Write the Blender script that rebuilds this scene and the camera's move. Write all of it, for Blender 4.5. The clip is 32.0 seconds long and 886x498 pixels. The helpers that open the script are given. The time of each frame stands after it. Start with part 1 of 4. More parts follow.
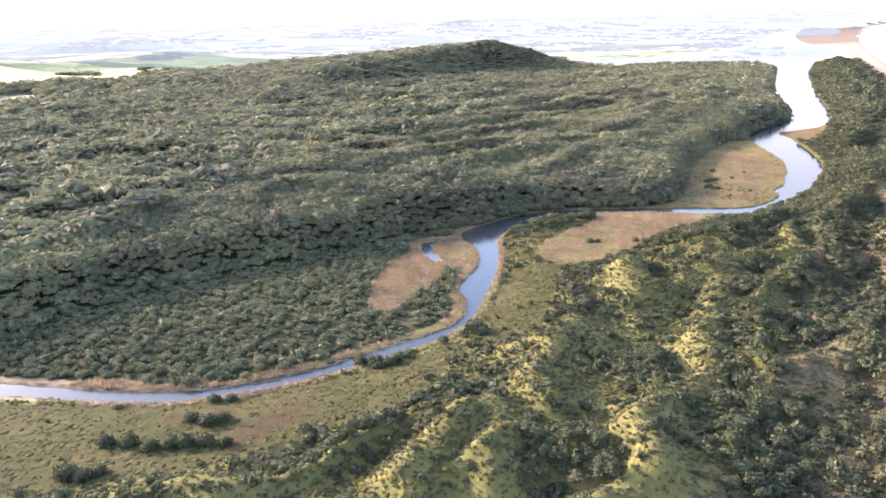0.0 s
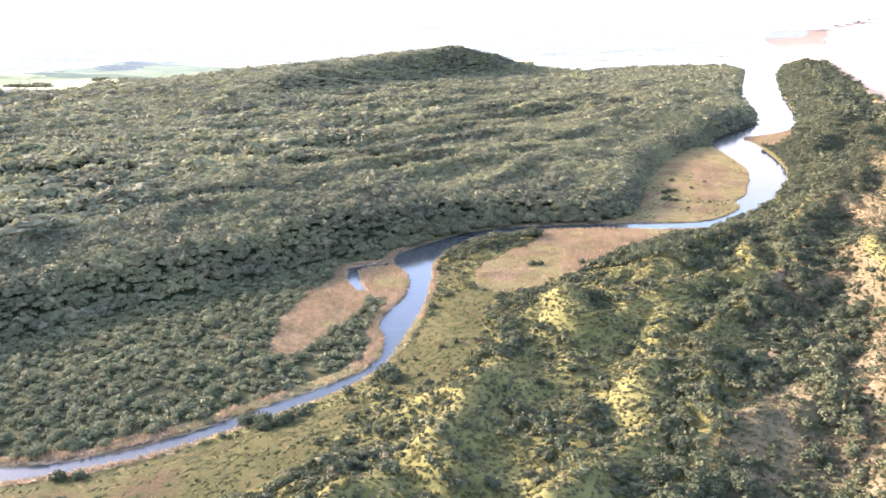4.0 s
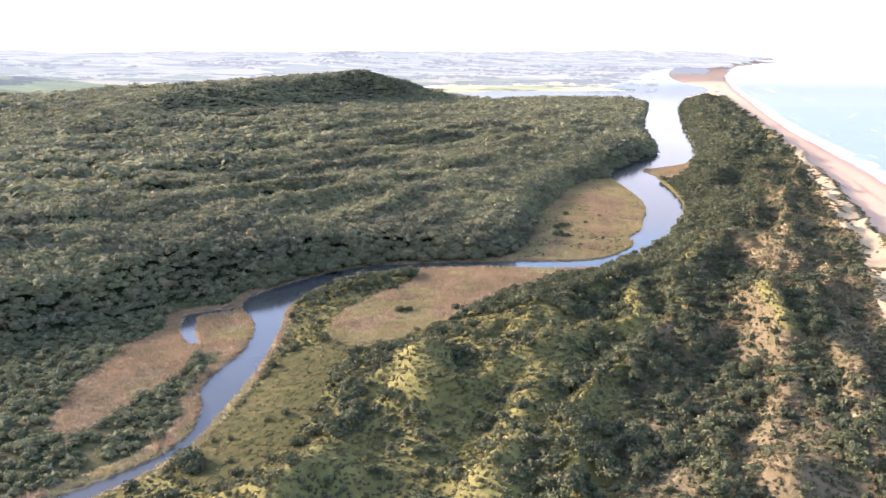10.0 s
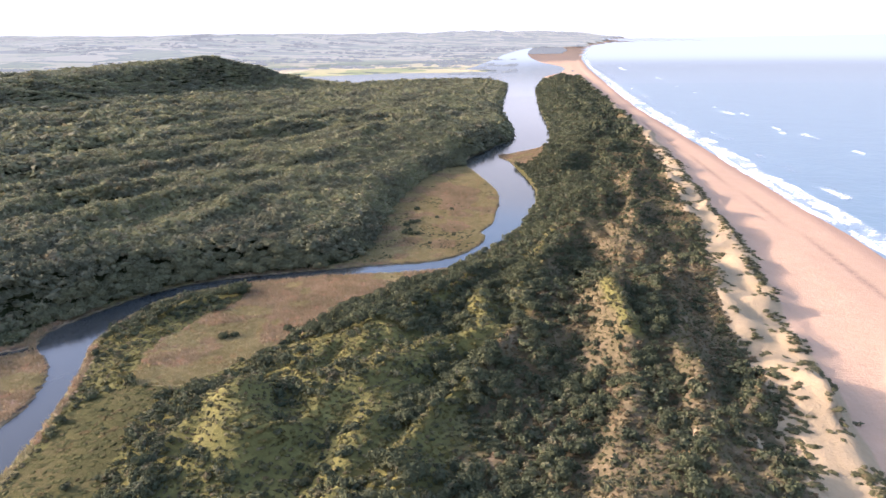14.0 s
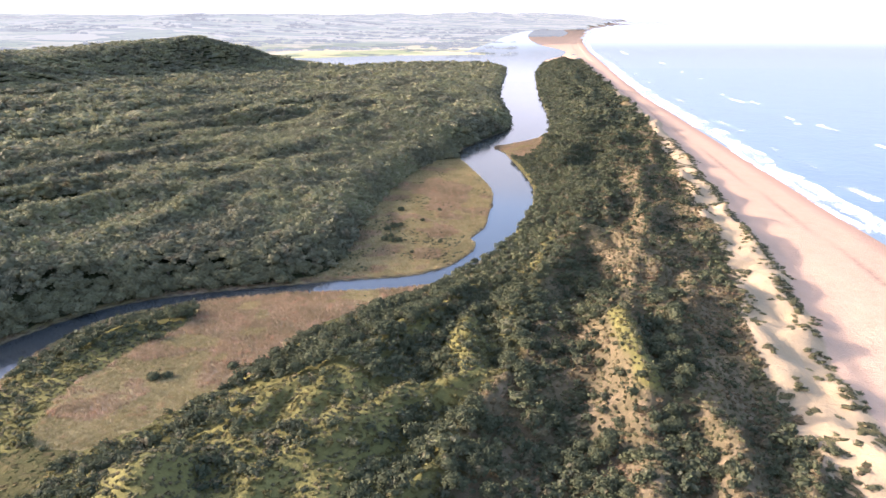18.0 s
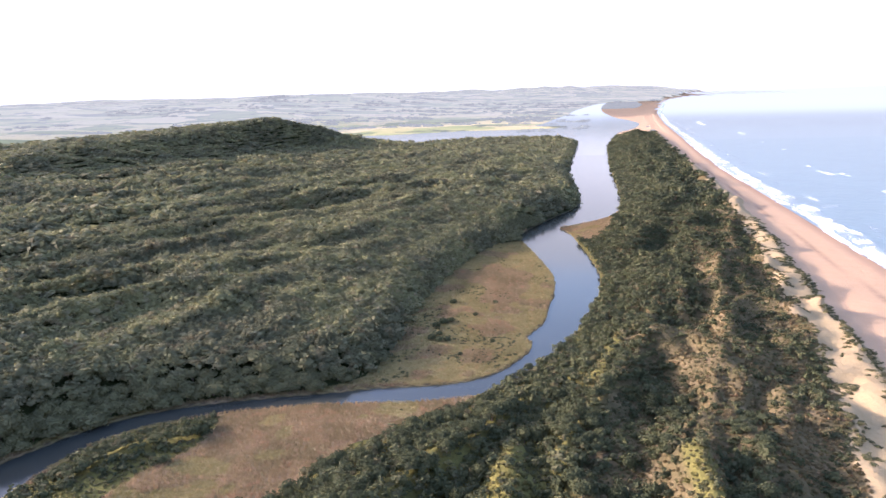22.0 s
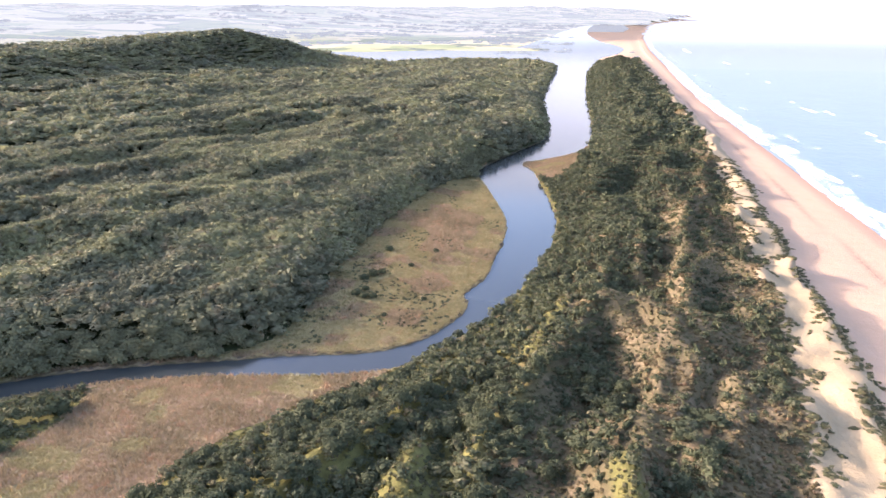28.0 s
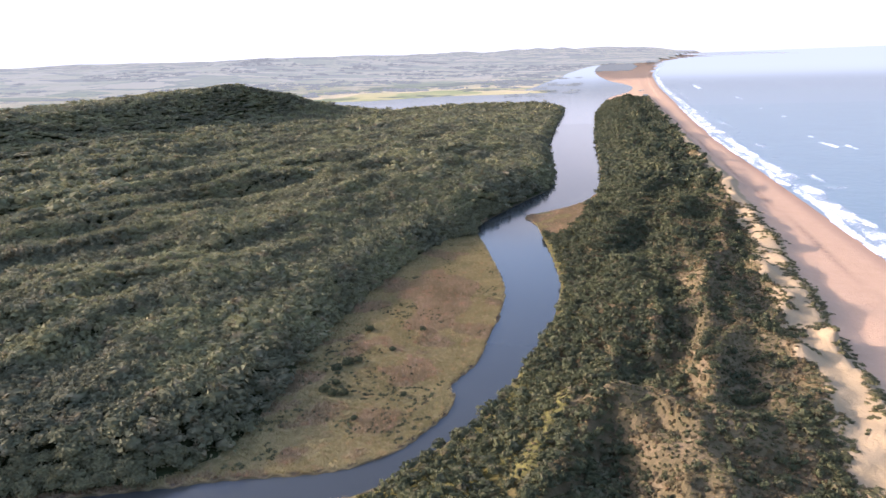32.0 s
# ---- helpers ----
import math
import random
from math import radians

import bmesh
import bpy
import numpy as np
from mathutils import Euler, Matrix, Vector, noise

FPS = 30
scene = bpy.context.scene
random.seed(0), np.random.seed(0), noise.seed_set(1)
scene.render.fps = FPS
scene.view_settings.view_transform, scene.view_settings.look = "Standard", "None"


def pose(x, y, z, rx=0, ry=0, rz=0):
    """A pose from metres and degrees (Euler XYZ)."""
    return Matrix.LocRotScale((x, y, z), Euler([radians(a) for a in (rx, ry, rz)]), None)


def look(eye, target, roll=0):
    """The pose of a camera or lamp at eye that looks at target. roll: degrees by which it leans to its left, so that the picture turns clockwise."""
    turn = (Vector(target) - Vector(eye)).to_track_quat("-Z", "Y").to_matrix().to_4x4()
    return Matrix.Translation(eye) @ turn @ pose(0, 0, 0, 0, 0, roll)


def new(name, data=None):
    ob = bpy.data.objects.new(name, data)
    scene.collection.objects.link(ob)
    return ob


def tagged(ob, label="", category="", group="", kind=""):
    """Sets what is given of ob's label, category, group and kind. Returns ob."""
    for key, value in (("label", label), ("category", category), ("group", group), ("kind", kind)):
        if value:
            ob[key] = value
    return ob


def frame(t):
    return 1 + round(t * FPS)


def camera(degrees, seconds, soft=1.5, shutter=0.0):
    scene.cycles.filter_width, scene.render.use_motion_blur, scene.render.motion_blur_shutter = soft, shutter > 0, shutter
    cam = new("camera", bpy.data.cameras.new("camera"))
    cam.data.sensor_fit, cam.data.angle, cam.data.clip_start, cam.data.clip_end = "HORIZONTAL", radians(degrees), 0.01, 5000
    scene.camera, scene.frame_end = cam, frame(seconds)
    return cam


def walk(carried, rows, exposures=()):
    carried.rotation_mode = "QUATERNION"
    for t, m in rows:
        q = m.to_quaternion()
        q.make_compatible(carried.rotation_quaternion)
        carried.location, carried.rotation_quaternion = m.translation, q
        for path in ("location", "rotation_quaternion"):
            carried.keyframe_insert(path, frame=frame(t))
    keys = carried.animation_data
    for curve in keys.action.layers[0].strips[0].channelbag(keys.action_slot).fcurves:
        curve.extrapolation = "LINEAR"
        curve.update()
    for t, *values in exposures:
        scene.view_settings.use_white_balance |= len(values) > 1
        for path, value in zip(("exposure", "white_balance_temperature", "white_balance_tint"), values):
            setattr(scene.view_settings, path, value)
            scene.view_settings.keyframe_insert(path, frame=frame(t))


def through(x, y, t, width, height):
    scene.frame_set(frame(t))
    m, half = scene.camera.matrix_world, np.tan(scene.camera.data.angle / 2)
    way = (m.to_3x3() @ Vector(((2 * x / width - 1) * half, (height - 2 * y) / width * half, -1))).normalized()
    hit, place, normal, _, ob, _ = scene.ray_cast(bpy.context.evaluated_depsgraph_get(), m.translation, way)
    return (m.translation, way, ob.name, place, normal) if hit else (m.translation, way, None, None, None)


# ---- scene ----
cam = camera(62.1, 32.0, soft=1.5)
PATH = [
    (0, (7.572, -600.856, 125.904), (6.74, -599.132, 125.324), -1.7),
    (0.5, (9.11, -596.492, 124.791), (8.406, -594.704, 124.235), -0.6),
    (1, (11.487, -589.531, 124.632), (10.895, -587.706, 124.068), 0.7),
    (1.5, (12.386, -582.381, 123.777), (11.865, -580.563, 123.125), 1.8),
    (2, (11.918, -576.142, 122.638), (11.435, -574.354, 121.881), 2.9),
    (2.5, (10.672, -572.149, 122.181), (10.189, -570.4, 121.339), 3.5),
    (3, (10.776, -568.252, 122.243), (10.221, -566.58, 121.296), 1.6),
    (3.5, (13.314, -559.998, 122.907), (12.635, -558.344, 122.011), -1.6),
    (3.6, (14.056, -557.716, 123.014), (13.342, -556.024, 122.22), -2.4),
    (3.8, (15.083, -553.48, 123.29), (14.322, -551.755, 122.622), -2.7),
    (4, (14.947, -551.546, 123.082), (14.164, -549.794, 122.516), -2.3),
    (4.5, (15.193, -548.644, 122.65), (14.387, -546.867, 122.213), -2.1),
    (6.5, (17.984, -525.925, 119.731), (17.312, -524.122, 119.185), -0.6),
    (7, (19.739, -520.702, 119.525), (19.105, -518.895, 118.948), -0.3),
    (7.5, (21.217, -516.15, 119.365), (20.615, -514.339, 118.77), 0.1),
    (8, (22.039, -511.523, 119.113), (21.46, -509.706, 118.51), 0.5),
    (8.5, (22.338, -506.202, 118.36), (21.77, -504.38, 117.762), 0.6),
    (9, (21.909, -500.796, 117.404), (21.343, -498.967, 116.824), 0.5),
    (9.5, (22.089, -496.904, 116.665), (21.516, -495.069, 116.114), 0.4),
    (10, (22.841, -495.594, 116.462), (22.259, -493.748, 115.959), -0.3),
    (10.5, (24.912, -494.021, 117.182), (24.3, -492.176, 116.715), -1.1),
    (11, (26.83, -489.822, 118.109), (26.202, -487.975, 117.668), -1.8),
    (11.5, (28.195, -484.505, 119.099), (27.616, -482.64, 118.666), -1.8),
    (12, (29.446, -478.684, 119.577), (28.95, -476.795, 119.145), -1.4),
    (12.5, (30.916, -474.959, 120.242), (30.506, -473.054, 119.794), -1.2),
    (13, (32.682, -471.853, 120.807), (32.355, -469.94, 120.323), -1.0),
    (13.5, (33.487, -467.845, 121.115), (33.212, -465.934, 120.591), -0.9),
    (14, (34.245, -461.657, 120.819), (33.991, -459.752, 120.266), -1.0),
    (14.5, (33.891, -456.248, 120.252), (33.635, -454.345, 119.69), -1.3),
    (16.5, (33.071, -424.562, 119.896), (32.775, -422.655, 119.373), -1.5),
    (17, (33.506, -417.826, 119.699), (33.222, -415.92, 119.163), -1.3),
    (17.5, (33.879, -412.109, 119.549), (33.613, -410.208, 118.986), -0.9),
    (18, (34.45, -405.995, 119.669), (34.202, -404.102, 119.072), -0.5),
    (18.5, (35.788, -401.056, 119.853), (35.554, -399.171, 119.228), -0.2),
    (19, (37.805, -396.36, 120.269), (37.575, -394.471, 119.653), -0.1),
    (19.5, (40.177, -392.739, 121.412), (39.933, -390.824, 120.889), -0.2),
    (20, (43.263, -388.782, 121.813), (42.983, -386.848, 121.387), -1.0),
    (20.5, (43.654, -385.186, 122.035), (43.33, -383.254, 121.63), -2.2),
    (21, (41.627, -377.827, 122.453), (41.246, -375.917, 121.998), -3.7),
    (21.5, (40.758, -372.262, 122.684), (40.333, -370.365, 122.213), -4.2),
    (22, (40.921, -366.173, 122.874), (40.468, -364.268, 122.467), -2.0),
    (22.5, (40.983, -360.056, 122.54), (40.518, -358.147, 122.168), -0.8),
    (23, (41.661, -354.896, 122.413), (41.192, -352.989, 122.038), 0.1),
    (23.5, (43.551, -351.267, 122.847), (43.086, -349.368, 122.428), 0.4),
    (24, (45.326, -348.555, 123.148), (44.872, -346.671, 122.654), 0.1),
    (24.5, (46.818, -345.842, 123.719), (46.371, -343.975, 123.158), -0.1),
    (25, (47.929, -342.996, 124.31), (47.495, -341.139, 123.707), -0.2),
    (25.5, (48.81, -340.105, 124.255), (48.386, -338.25, 123.642), -0.4),
    (27.5, (51.492, -322.683, 123.766), (51.105, -320.826, 123.131), 0.0),
    (28, (53.113, -315.726, 123.814), (52.722, -313.863, 123.2), 0.1),
    (28.5, (54.188, -309.307, 123.804), (53.798, -307.433, 123.222), 0.2),
    (29, (54.758, -302.989, 123.878), (54.371, -301.104, 123.335), 0.5),
    (29.5, (55.408, -296.971, 124.25), (55.023, -295.075, 123.744), 0.6),
    (30, (55.761, -289.466, 124.574), (55.379, -287.563, 124.093), 0.8),
    (30.5, (56.031, -282.7, 124.551), (55.647, -280.796, 124.075), 0.5),
    (31, (56.685, -276.473, 124.644), (56.288, -274.573, 124.164), -0.2),
    (31.5, (57.321, -270.663, 125.06), (56.905, -268.77, 124.568), -1.1),
    (32, (57.988, -265.374, 125.338), (57.545, -263.489, 124.835), -2.3),
]
EXPOSURES = [(t, e, k, 26) for t, e, k in ((0, 2.94, 5800), (2.5, 2.99, 5800), (3.4, 2.99, 5800), (4.0, 3.34, 5800), (4.6, 3.04, 5800), (7, 2.84, 5800), (9, 2.84, 5800), (11, 2.45, 5880), (13, 2.28, 5880), (16.5, 2.40, 5880), (18, 2.55, 5880), (19, 2.48, 5880), (20.3, 2.08, 5880), (21, 2.08, 5880), (22, 2.32, 5880), (23, 2.15, 5880), (24, 2.25, 5880), (25, 2.52, 5880), (26, 2.60, 5880), (28, 2.65, 5880), (29, 2.38, 5880), (30, 2.12, 5880), (32, 2.10, 5880))]
walk(cam, [(t, look(e, g, r)) for t, e, g, r in PATH], EXPOSURES)

# ---- daylight ----
SUN_EL, SUN_AZ = 19.0, -86.0   # degrees up; degrees from +y towards +x
sun_from = Vector((math.sin(radians(SUN_AZ)) * math.cos(radians(SUN_EL)), math.cos(radians(SUN_AZ)) * math.cos(radians(SUN_EL)), math.sin(radians(SUN_EL))))
world = bpy.data.worlds.new("world")
scene.world = world
world.use_nodes = True
wn = world.node_tree.nodes
sky = wn.new("ShaderNodeTexSky")
sky.sky_type, sky.sun_disc = "NISHITA", False
sky.sun_elevation, sky.sun_rotation = radians(SUN_EL), radians(SUN_AZ)
sky.air_density, sky.dust_density, sky.ozone_density = 1.0, 2.6, 1.2
wn["Background"].inputs["Strength"].default_value = 0.15
world.node_tree.links.new(sky.outputs[0], wn["Background"].inputs["Color"])
sun = new("sun", bpy.data.lights.new("sun", "SUN"))
sun.data.energy, sun.data.angle, sun.data.color = 2.3, radians(0.8), (1.0, 0.88, 0.74)
sun.matrix_world = look(sun_from * 100, (0, 0, 0))


# ---- materials ----
class Nodes:
    """A short way to write a material's node tree."""

    def __init__(self, name):
        self.mat = bpy.data.materials.new(name)
        self.mat.use_nodes = True
        self.tree = self.mat.node_tree
        self.bsdf = self.tree.nodes["Principled BSDF"]
        self.out = self.tree.nodes["Material Output"]

    def node(self, kind, **sets):
        n = self.tree.nodes.new(kind)
        for k, v in sets.items():
            if k in n.inputs:
                self.plug(v, n.inputs[k])
            elif k == "operation":
                n.operation = v
            elif k == "blend_type":
                n.blend_type = v
            elif k == "data_type":
                n.data_type = v
            elif k == "attribute_name":
                n.attribute_name = v
            elif k == "feature":
                n.feature = v
        return n

    def plug(self, v, socket):
        if isinstance(v, bpy.types.NodeSocket):
            self.tree.links.new(v, socket)
        else:
            socket.default_value = v

    def where(self):
        return self.tree.nodes.new("ShaderNodeTexCoord").outputs["Object"]

    def noise(self, scale, detail=3.0, rough=0.55, at=None, stretch=None):
        at = at or self.where()
        if stretch:
            at = self.node("ShaderNodeMapping", Vector=at, Scale=stretch).outputs[0]
        return self.node("ShaderNodeTexNoise", Vector=at, Scale=scale, Detail=detail, Roughness=rough).outputs["Fac"]

    def ramp(self, fac, *stops):
        n = self.tree.nodes.new("ShaderNodeValToRGB")
        self.plug(fac, n.inputs[0])
        e = n.color_ramp.elements
        while len(e) < len(stops):
            e.new(0.5)
        for el, (p, c) in zip(e, stops):
            el.position = p
            el.color = (*c, 1) if len(c) == 3 else c
        return n.outputs[0]

    def mix(self, fac, a, b):
        n = self.tree.nodes.new("ShaderNodeMix")
        n.data_type = "RGBA"
        self.plug(fac, n.inputs[0])
        self.plug(a if isinstance(a, bpy.types.NodeSocket) else (*a, 1), n.inputs[6])
        self.plug(b if isinstance(b, bpy.types.NodeSocket) else (*b, 1), n.inputs[7])
        return n.outputs[2]

    def math(self, op, a, b=0.0, clamp=False):
        n = self.tree.nodes.new("ShaderNodeMath")
        n.operation, n.use_clamp = op, clamp
        self.plug(a, n.inputs[0])
        self.plug(b, n.inputs[1])
        return n.outputs[0]

    def attr(self, name):
        return self.node("ShaderNodeAttribute", attribute_name=name).outputs["Fac"]

    def step(self, v, lo, hi):
        n = self.tree.nodes.new("ShaderNodeMapRange")
        n.interpolation_type = "SMOOTHSTEP"
        for i, val in enumerate((v, lo, hi, 0.0, 1.0)):
            self.plug(val, n.inputs[i])
        return n.outputs[0]

    def bump(self, height, distance, strength=1.0):
        n = self.node("ShaderNodeBump", Height=height, Distance=distance, Strength=strength)
        self.plug(n.outputs[0], self.bsdf.inputs["Normal"])

    def finish(self, colour, rough=0.8, spec=0.3):
        b = self.bsdf.inputs
        self.plug(colour if isinstance(colour, bpy.types.NodeSocket) else (*colour, 1), b["Base Color"])
        self.plug(rough, b["Roughness"])
        b["Specular IOR Level"].default_value = spec
        return self.mat


def ground_material():
    m = Nodes("ground_soil_grass_sand")
    big, mid, fine = m.noise(0.012, 4), m.noise(0.09, 5, 0.65), m.mix(0.5, m.noise(0.8, 4, 0.7), m.noise(0.3, 4, 0.75))
    grass = m.ramp(m.mix(0.5, mid, fine), (0.28, (0.062, 0.057, 0.020)), (0.5, (0.112, 0.098, 0.030)), (0.7, (0.175, 0.150, 0.046)))
    dry = m.ramp(m.mix(0.5, mid, fine), (0.3, (0.056, 0.047, 0.021)), (0.5, (0.100, 0.076, 0.037)), (0.72, (0.205, 0.142, 0.082)))
    green = m.mix(m.step(m.math("ADD", m.attr("lush"), m.math("MULTIPLY", m.math("SUBTRACT", big, 0.5), 1.2)), 0.3, 0.7), dry, grass)
    sand = m.ramp(m.mix(0.6, mid, fine), (0.3, (0.37, 0.235, 0.138)), (0.7, (0.45, 0.295, 0.18)))
    dune = m.ramp(m.mix(0.6, mid, fine), (0.3, (0.27, 0.192, 0.098)), (0.7, (0.345, 0.252, 0.142)))
    sand = m.mix(m.step(m.attr("dune"), 0.3, 0.7), sand, dune)
    reed = m.ramp(m.mix(0.45, mid, fine), (0.32, (0.12, 0.097, 0.048)), (0.48, (0.212, 0.157, 0.082)), (0.66, (0.335, 0.215, 0.13)))
    reed = m.mix(m.attr("sedge"), reed, m.ramp(m.mix(0.5, mid, fine), (0.3, (0.15, 0.122, 0.054)), (0.6, (0.265, 0.208, 0.092))))
    meadow = m.ramp(m.mix(0.4, m.noise(0.05, 5, 0.65), fine), (0.3, (0.040, 0.038, 0.013)), (0.5, (0.066, 0.058, 0.019)), (0.68, (0.098, 0.074, 0.030)))
    litter = m.ramp(fine, (0.3, (0.02, 0.025, 0.01)), (0.7, (0.05, 0.055, 0.02)))
    field = m.ramp(m.noise(0.006, 6, 0.7), (0.35, (0.05, 0.062, 0.025)), (0.48, (0.105, 0.092, 0.044)), (0.62, (0.16, 0.128, 0.068)))
    edge = m.math("MULTIPLY", m.math("SUBTRACT", mid, 0.5), 0.7)

    def zone(name, a, b):
        return m.mix(m.step(m.math("ADD", m.attr(name), edge), 0.35, 0.65), a, b)
    c = zone("litter", green, litter)
    c = zone("meadow", c, meadow)
    c = m.mix(m.step(m.math("ADD", m.attr("rust"), edge), 0.15, 0.95), c, m.ramp(fine, (0.3, (0.044, 0.032, 0.014)), (0.7, (0.082, 0.056, 0.026))))
    c = zone("reed", c, reed)
    c = zone("field", c, field)
    c = m.mix(m.step(m.attr("woods"), 0.4, 0.6), c, (0.07, 0.09, 0.05))
    c = zone("sand", c, sand)
    wet = m.mix(m.attr("wet"), c, (0.30, 0.19, 0.12))
    wet = m.mix(m.math("MULTIPLY", m.attr("wrack"), m.step(fine, 0.35, 0.6)), wet, (0.16, 0.10, 0.07))
    mud = m.mix(m.step(m.attr("mud"), 0.2, 0.8), wet, (0.06, 0.045, 0.03))
    m.bump(m.mix(0.6, mid, fine), 1.6, 0.8)
    return m.finish(mud, 0.95, 0.04)


def leaf_material(name, dark, light, pale, through=0.28, size=1.0):
    m = Nodes(name)
    island = m.node("ShaderNodeNewGeometry").outputs["Random Per Island"]
    stand = m.noise(0.022 / size, 4, 0.6)
    crown = m.noise(0.17 / size, 2, 0.5)
    c = m.mix(m.step(stand, 0.36, 0.64), dark, light)
    c = m.mix(m.step(crown, 0.52, 0.75), c, pale)
    c = m.mix(m.math("MULTIPLY", m.step(m.noise(0.11 / size, 2, 0.4), 0.60, 0.68), 0.55), c, (pale[0] * 1.02, pale[1] * 0.84, pale[2] * 0.80))
    c = m.mix(m.math("MULTIPLY", island, 0.35), c, tuple(0.75 * v for v in dark))
    m.finish(c, 0.85, 0.08)
    back = m.node("ShaderNodeBsdfTranslucent", Color=c)
    both = m.tree.nodes.new("ShaderNodeMixShader")
    both.inputs[0].default_value = through
    m.plug(m.bsdf.outputs[0], both.inputs[1])
    m.plug(back.outputs[0], both.inputs[2])
    m.plug(both.outputs[0], m.out.inputs[0])
    return m.mat


def water_material(name, deep, rough, wave, height, gloss=0.5):
    m = Nodes(name)
    m.bump(m.math("ADD", m.noise(wave, 3, 0.6, stretch=(1, 0.6, 1)), m.noise(wave * 0.12, 2)), height, 0.5)
    m.bsdf.inputs["IOR"].default_value = 1.33
    return m.finish(m.mix(m.noise(0.02, 2), deep, tuple(v * 1.3 for v in deep)), rough, gloss)


def foam_material():
    """White foam that breaks into lace where it is thin."""
    m = Nodes("sea_foam")
    f = m.mix(0.35, m.noise(0.34, 6, 0.75), m.noise(0.06, 4, 0.6, stretch=(1, 0.5, 1)))
    m.bump(f, 0.3, 0.8)
    m.finish(m.ramp(f, (0.35, (0.34, 0.40, 0.42)), (0.6, (0.66, 0.68, 0.68))), 0.7, 0.3)
    lace = m.step(m.math("ADD", m.attr("thick"), m.math("MULTIPLY", m.math("SUBTRACT", f, 0.5), 4.0)), 0.35, 1.0)
    both = m.tree.nodes.new("ShaderNodeMixShader")
    m.plug(lace, both.inputs[0])
    m.plug(m.node("ShaderNodeBsdfTransparent").outputs[0], both.inputs[1])
    m.plug(m.bsdf.outputs[0], both.inputs[2])
    m.plug(both.outputs[0], m.out.inputs[0])
    return m.mat


def bark_material():
    m = Nodes("bark")
    return m.finish(m.ramp(m.noise(3, 4, stretch=(1, 1, 0.2)), (0.3, (0.06, 0.045, 0.03)), (0.7, (0.16, 0.12, 0.085))), 0.9, 0.1)


def far_sea_material(name, base, rough, gloss, near):
    """Sea kilometres out, part of the backdrop: water plus a painted, growing haze glow."""
    m = Nodes(name)
    m.bump(m.noise(0.1, 2), 0.5, 0.3)
    m.finish(base, rough, gloss)
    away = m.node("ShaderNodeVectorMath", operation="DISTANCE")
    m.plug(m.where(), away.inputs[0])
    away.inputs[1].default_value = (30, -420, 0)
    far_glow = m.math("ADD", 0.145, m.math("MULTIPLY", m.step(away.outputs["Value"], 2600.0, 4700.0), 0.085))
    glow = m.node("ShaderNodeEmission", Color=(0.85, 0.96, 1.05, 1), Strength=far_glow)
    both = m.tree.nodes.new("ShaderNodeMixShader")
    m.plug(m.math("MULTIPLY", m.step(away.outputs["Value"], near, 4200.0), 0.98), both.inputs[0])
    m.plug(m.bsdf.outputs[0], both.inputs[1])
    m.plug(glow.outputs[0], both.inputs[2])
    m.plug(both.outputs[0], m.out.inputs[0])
    return m.mat


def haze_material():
    """Haze over the far sea and above the horizon, painted as a glowing colour."""
    m = Nodes("haze_ring_glow")
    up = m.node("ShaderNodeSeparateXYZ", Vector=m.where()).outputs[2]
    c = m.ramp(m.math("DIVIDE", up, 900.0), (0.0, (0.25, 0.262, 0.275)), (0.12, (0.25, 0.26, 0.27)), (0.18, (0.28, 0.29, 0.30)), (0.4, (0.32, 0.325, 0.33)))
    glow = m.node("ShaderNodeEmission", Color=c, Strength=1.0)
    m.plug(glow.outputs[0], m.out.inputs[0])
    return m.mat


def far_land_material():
    """Backdrop hills, farmland, dry fields and woods, with distance haze painted in as glow."""
    m = Nodes("distant_fields_haze_glow")
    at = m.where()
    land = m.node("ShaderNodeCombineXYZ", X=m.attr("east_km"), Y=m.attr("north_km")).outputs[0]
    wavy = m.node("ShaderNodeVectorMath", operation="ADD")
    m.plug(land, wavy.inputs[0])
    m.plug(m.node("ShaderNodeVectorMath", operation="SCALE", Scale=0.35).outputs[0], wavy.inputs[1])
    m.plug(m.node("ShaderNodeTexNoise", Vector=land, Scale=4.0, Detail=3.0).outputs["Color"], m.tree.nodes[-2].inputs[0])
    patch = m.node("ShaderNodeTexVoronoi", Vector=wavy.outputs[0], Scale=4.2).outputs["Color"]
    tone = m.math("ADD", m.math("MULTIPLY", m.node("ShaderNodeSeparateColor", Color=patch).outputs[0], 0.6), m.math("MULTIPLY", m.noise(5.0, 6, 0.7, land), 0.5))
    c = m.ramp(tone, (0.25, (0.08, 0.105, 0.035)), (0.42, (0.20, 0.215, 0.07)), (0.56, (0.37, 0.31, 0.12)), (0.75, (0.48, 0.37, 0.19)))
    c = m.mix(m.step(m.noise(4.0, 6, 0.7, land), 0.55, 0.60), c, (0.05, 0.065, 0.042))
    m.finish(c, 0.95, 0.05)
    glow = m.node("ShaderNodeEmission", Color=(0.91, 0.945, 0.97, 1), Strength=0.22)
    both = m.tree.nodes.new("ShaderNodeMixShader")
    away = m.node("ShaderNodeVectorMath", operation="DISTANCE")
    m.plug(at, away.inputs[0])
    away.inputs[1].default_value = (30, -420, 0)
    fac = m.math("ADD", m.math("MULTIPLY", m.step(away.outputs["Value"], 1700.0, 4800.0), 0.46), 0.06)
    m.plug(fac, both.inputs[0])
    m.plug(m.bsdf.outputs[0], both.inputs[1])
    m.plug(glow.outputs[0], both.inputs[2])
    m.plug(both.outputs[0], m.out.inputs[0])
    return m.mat


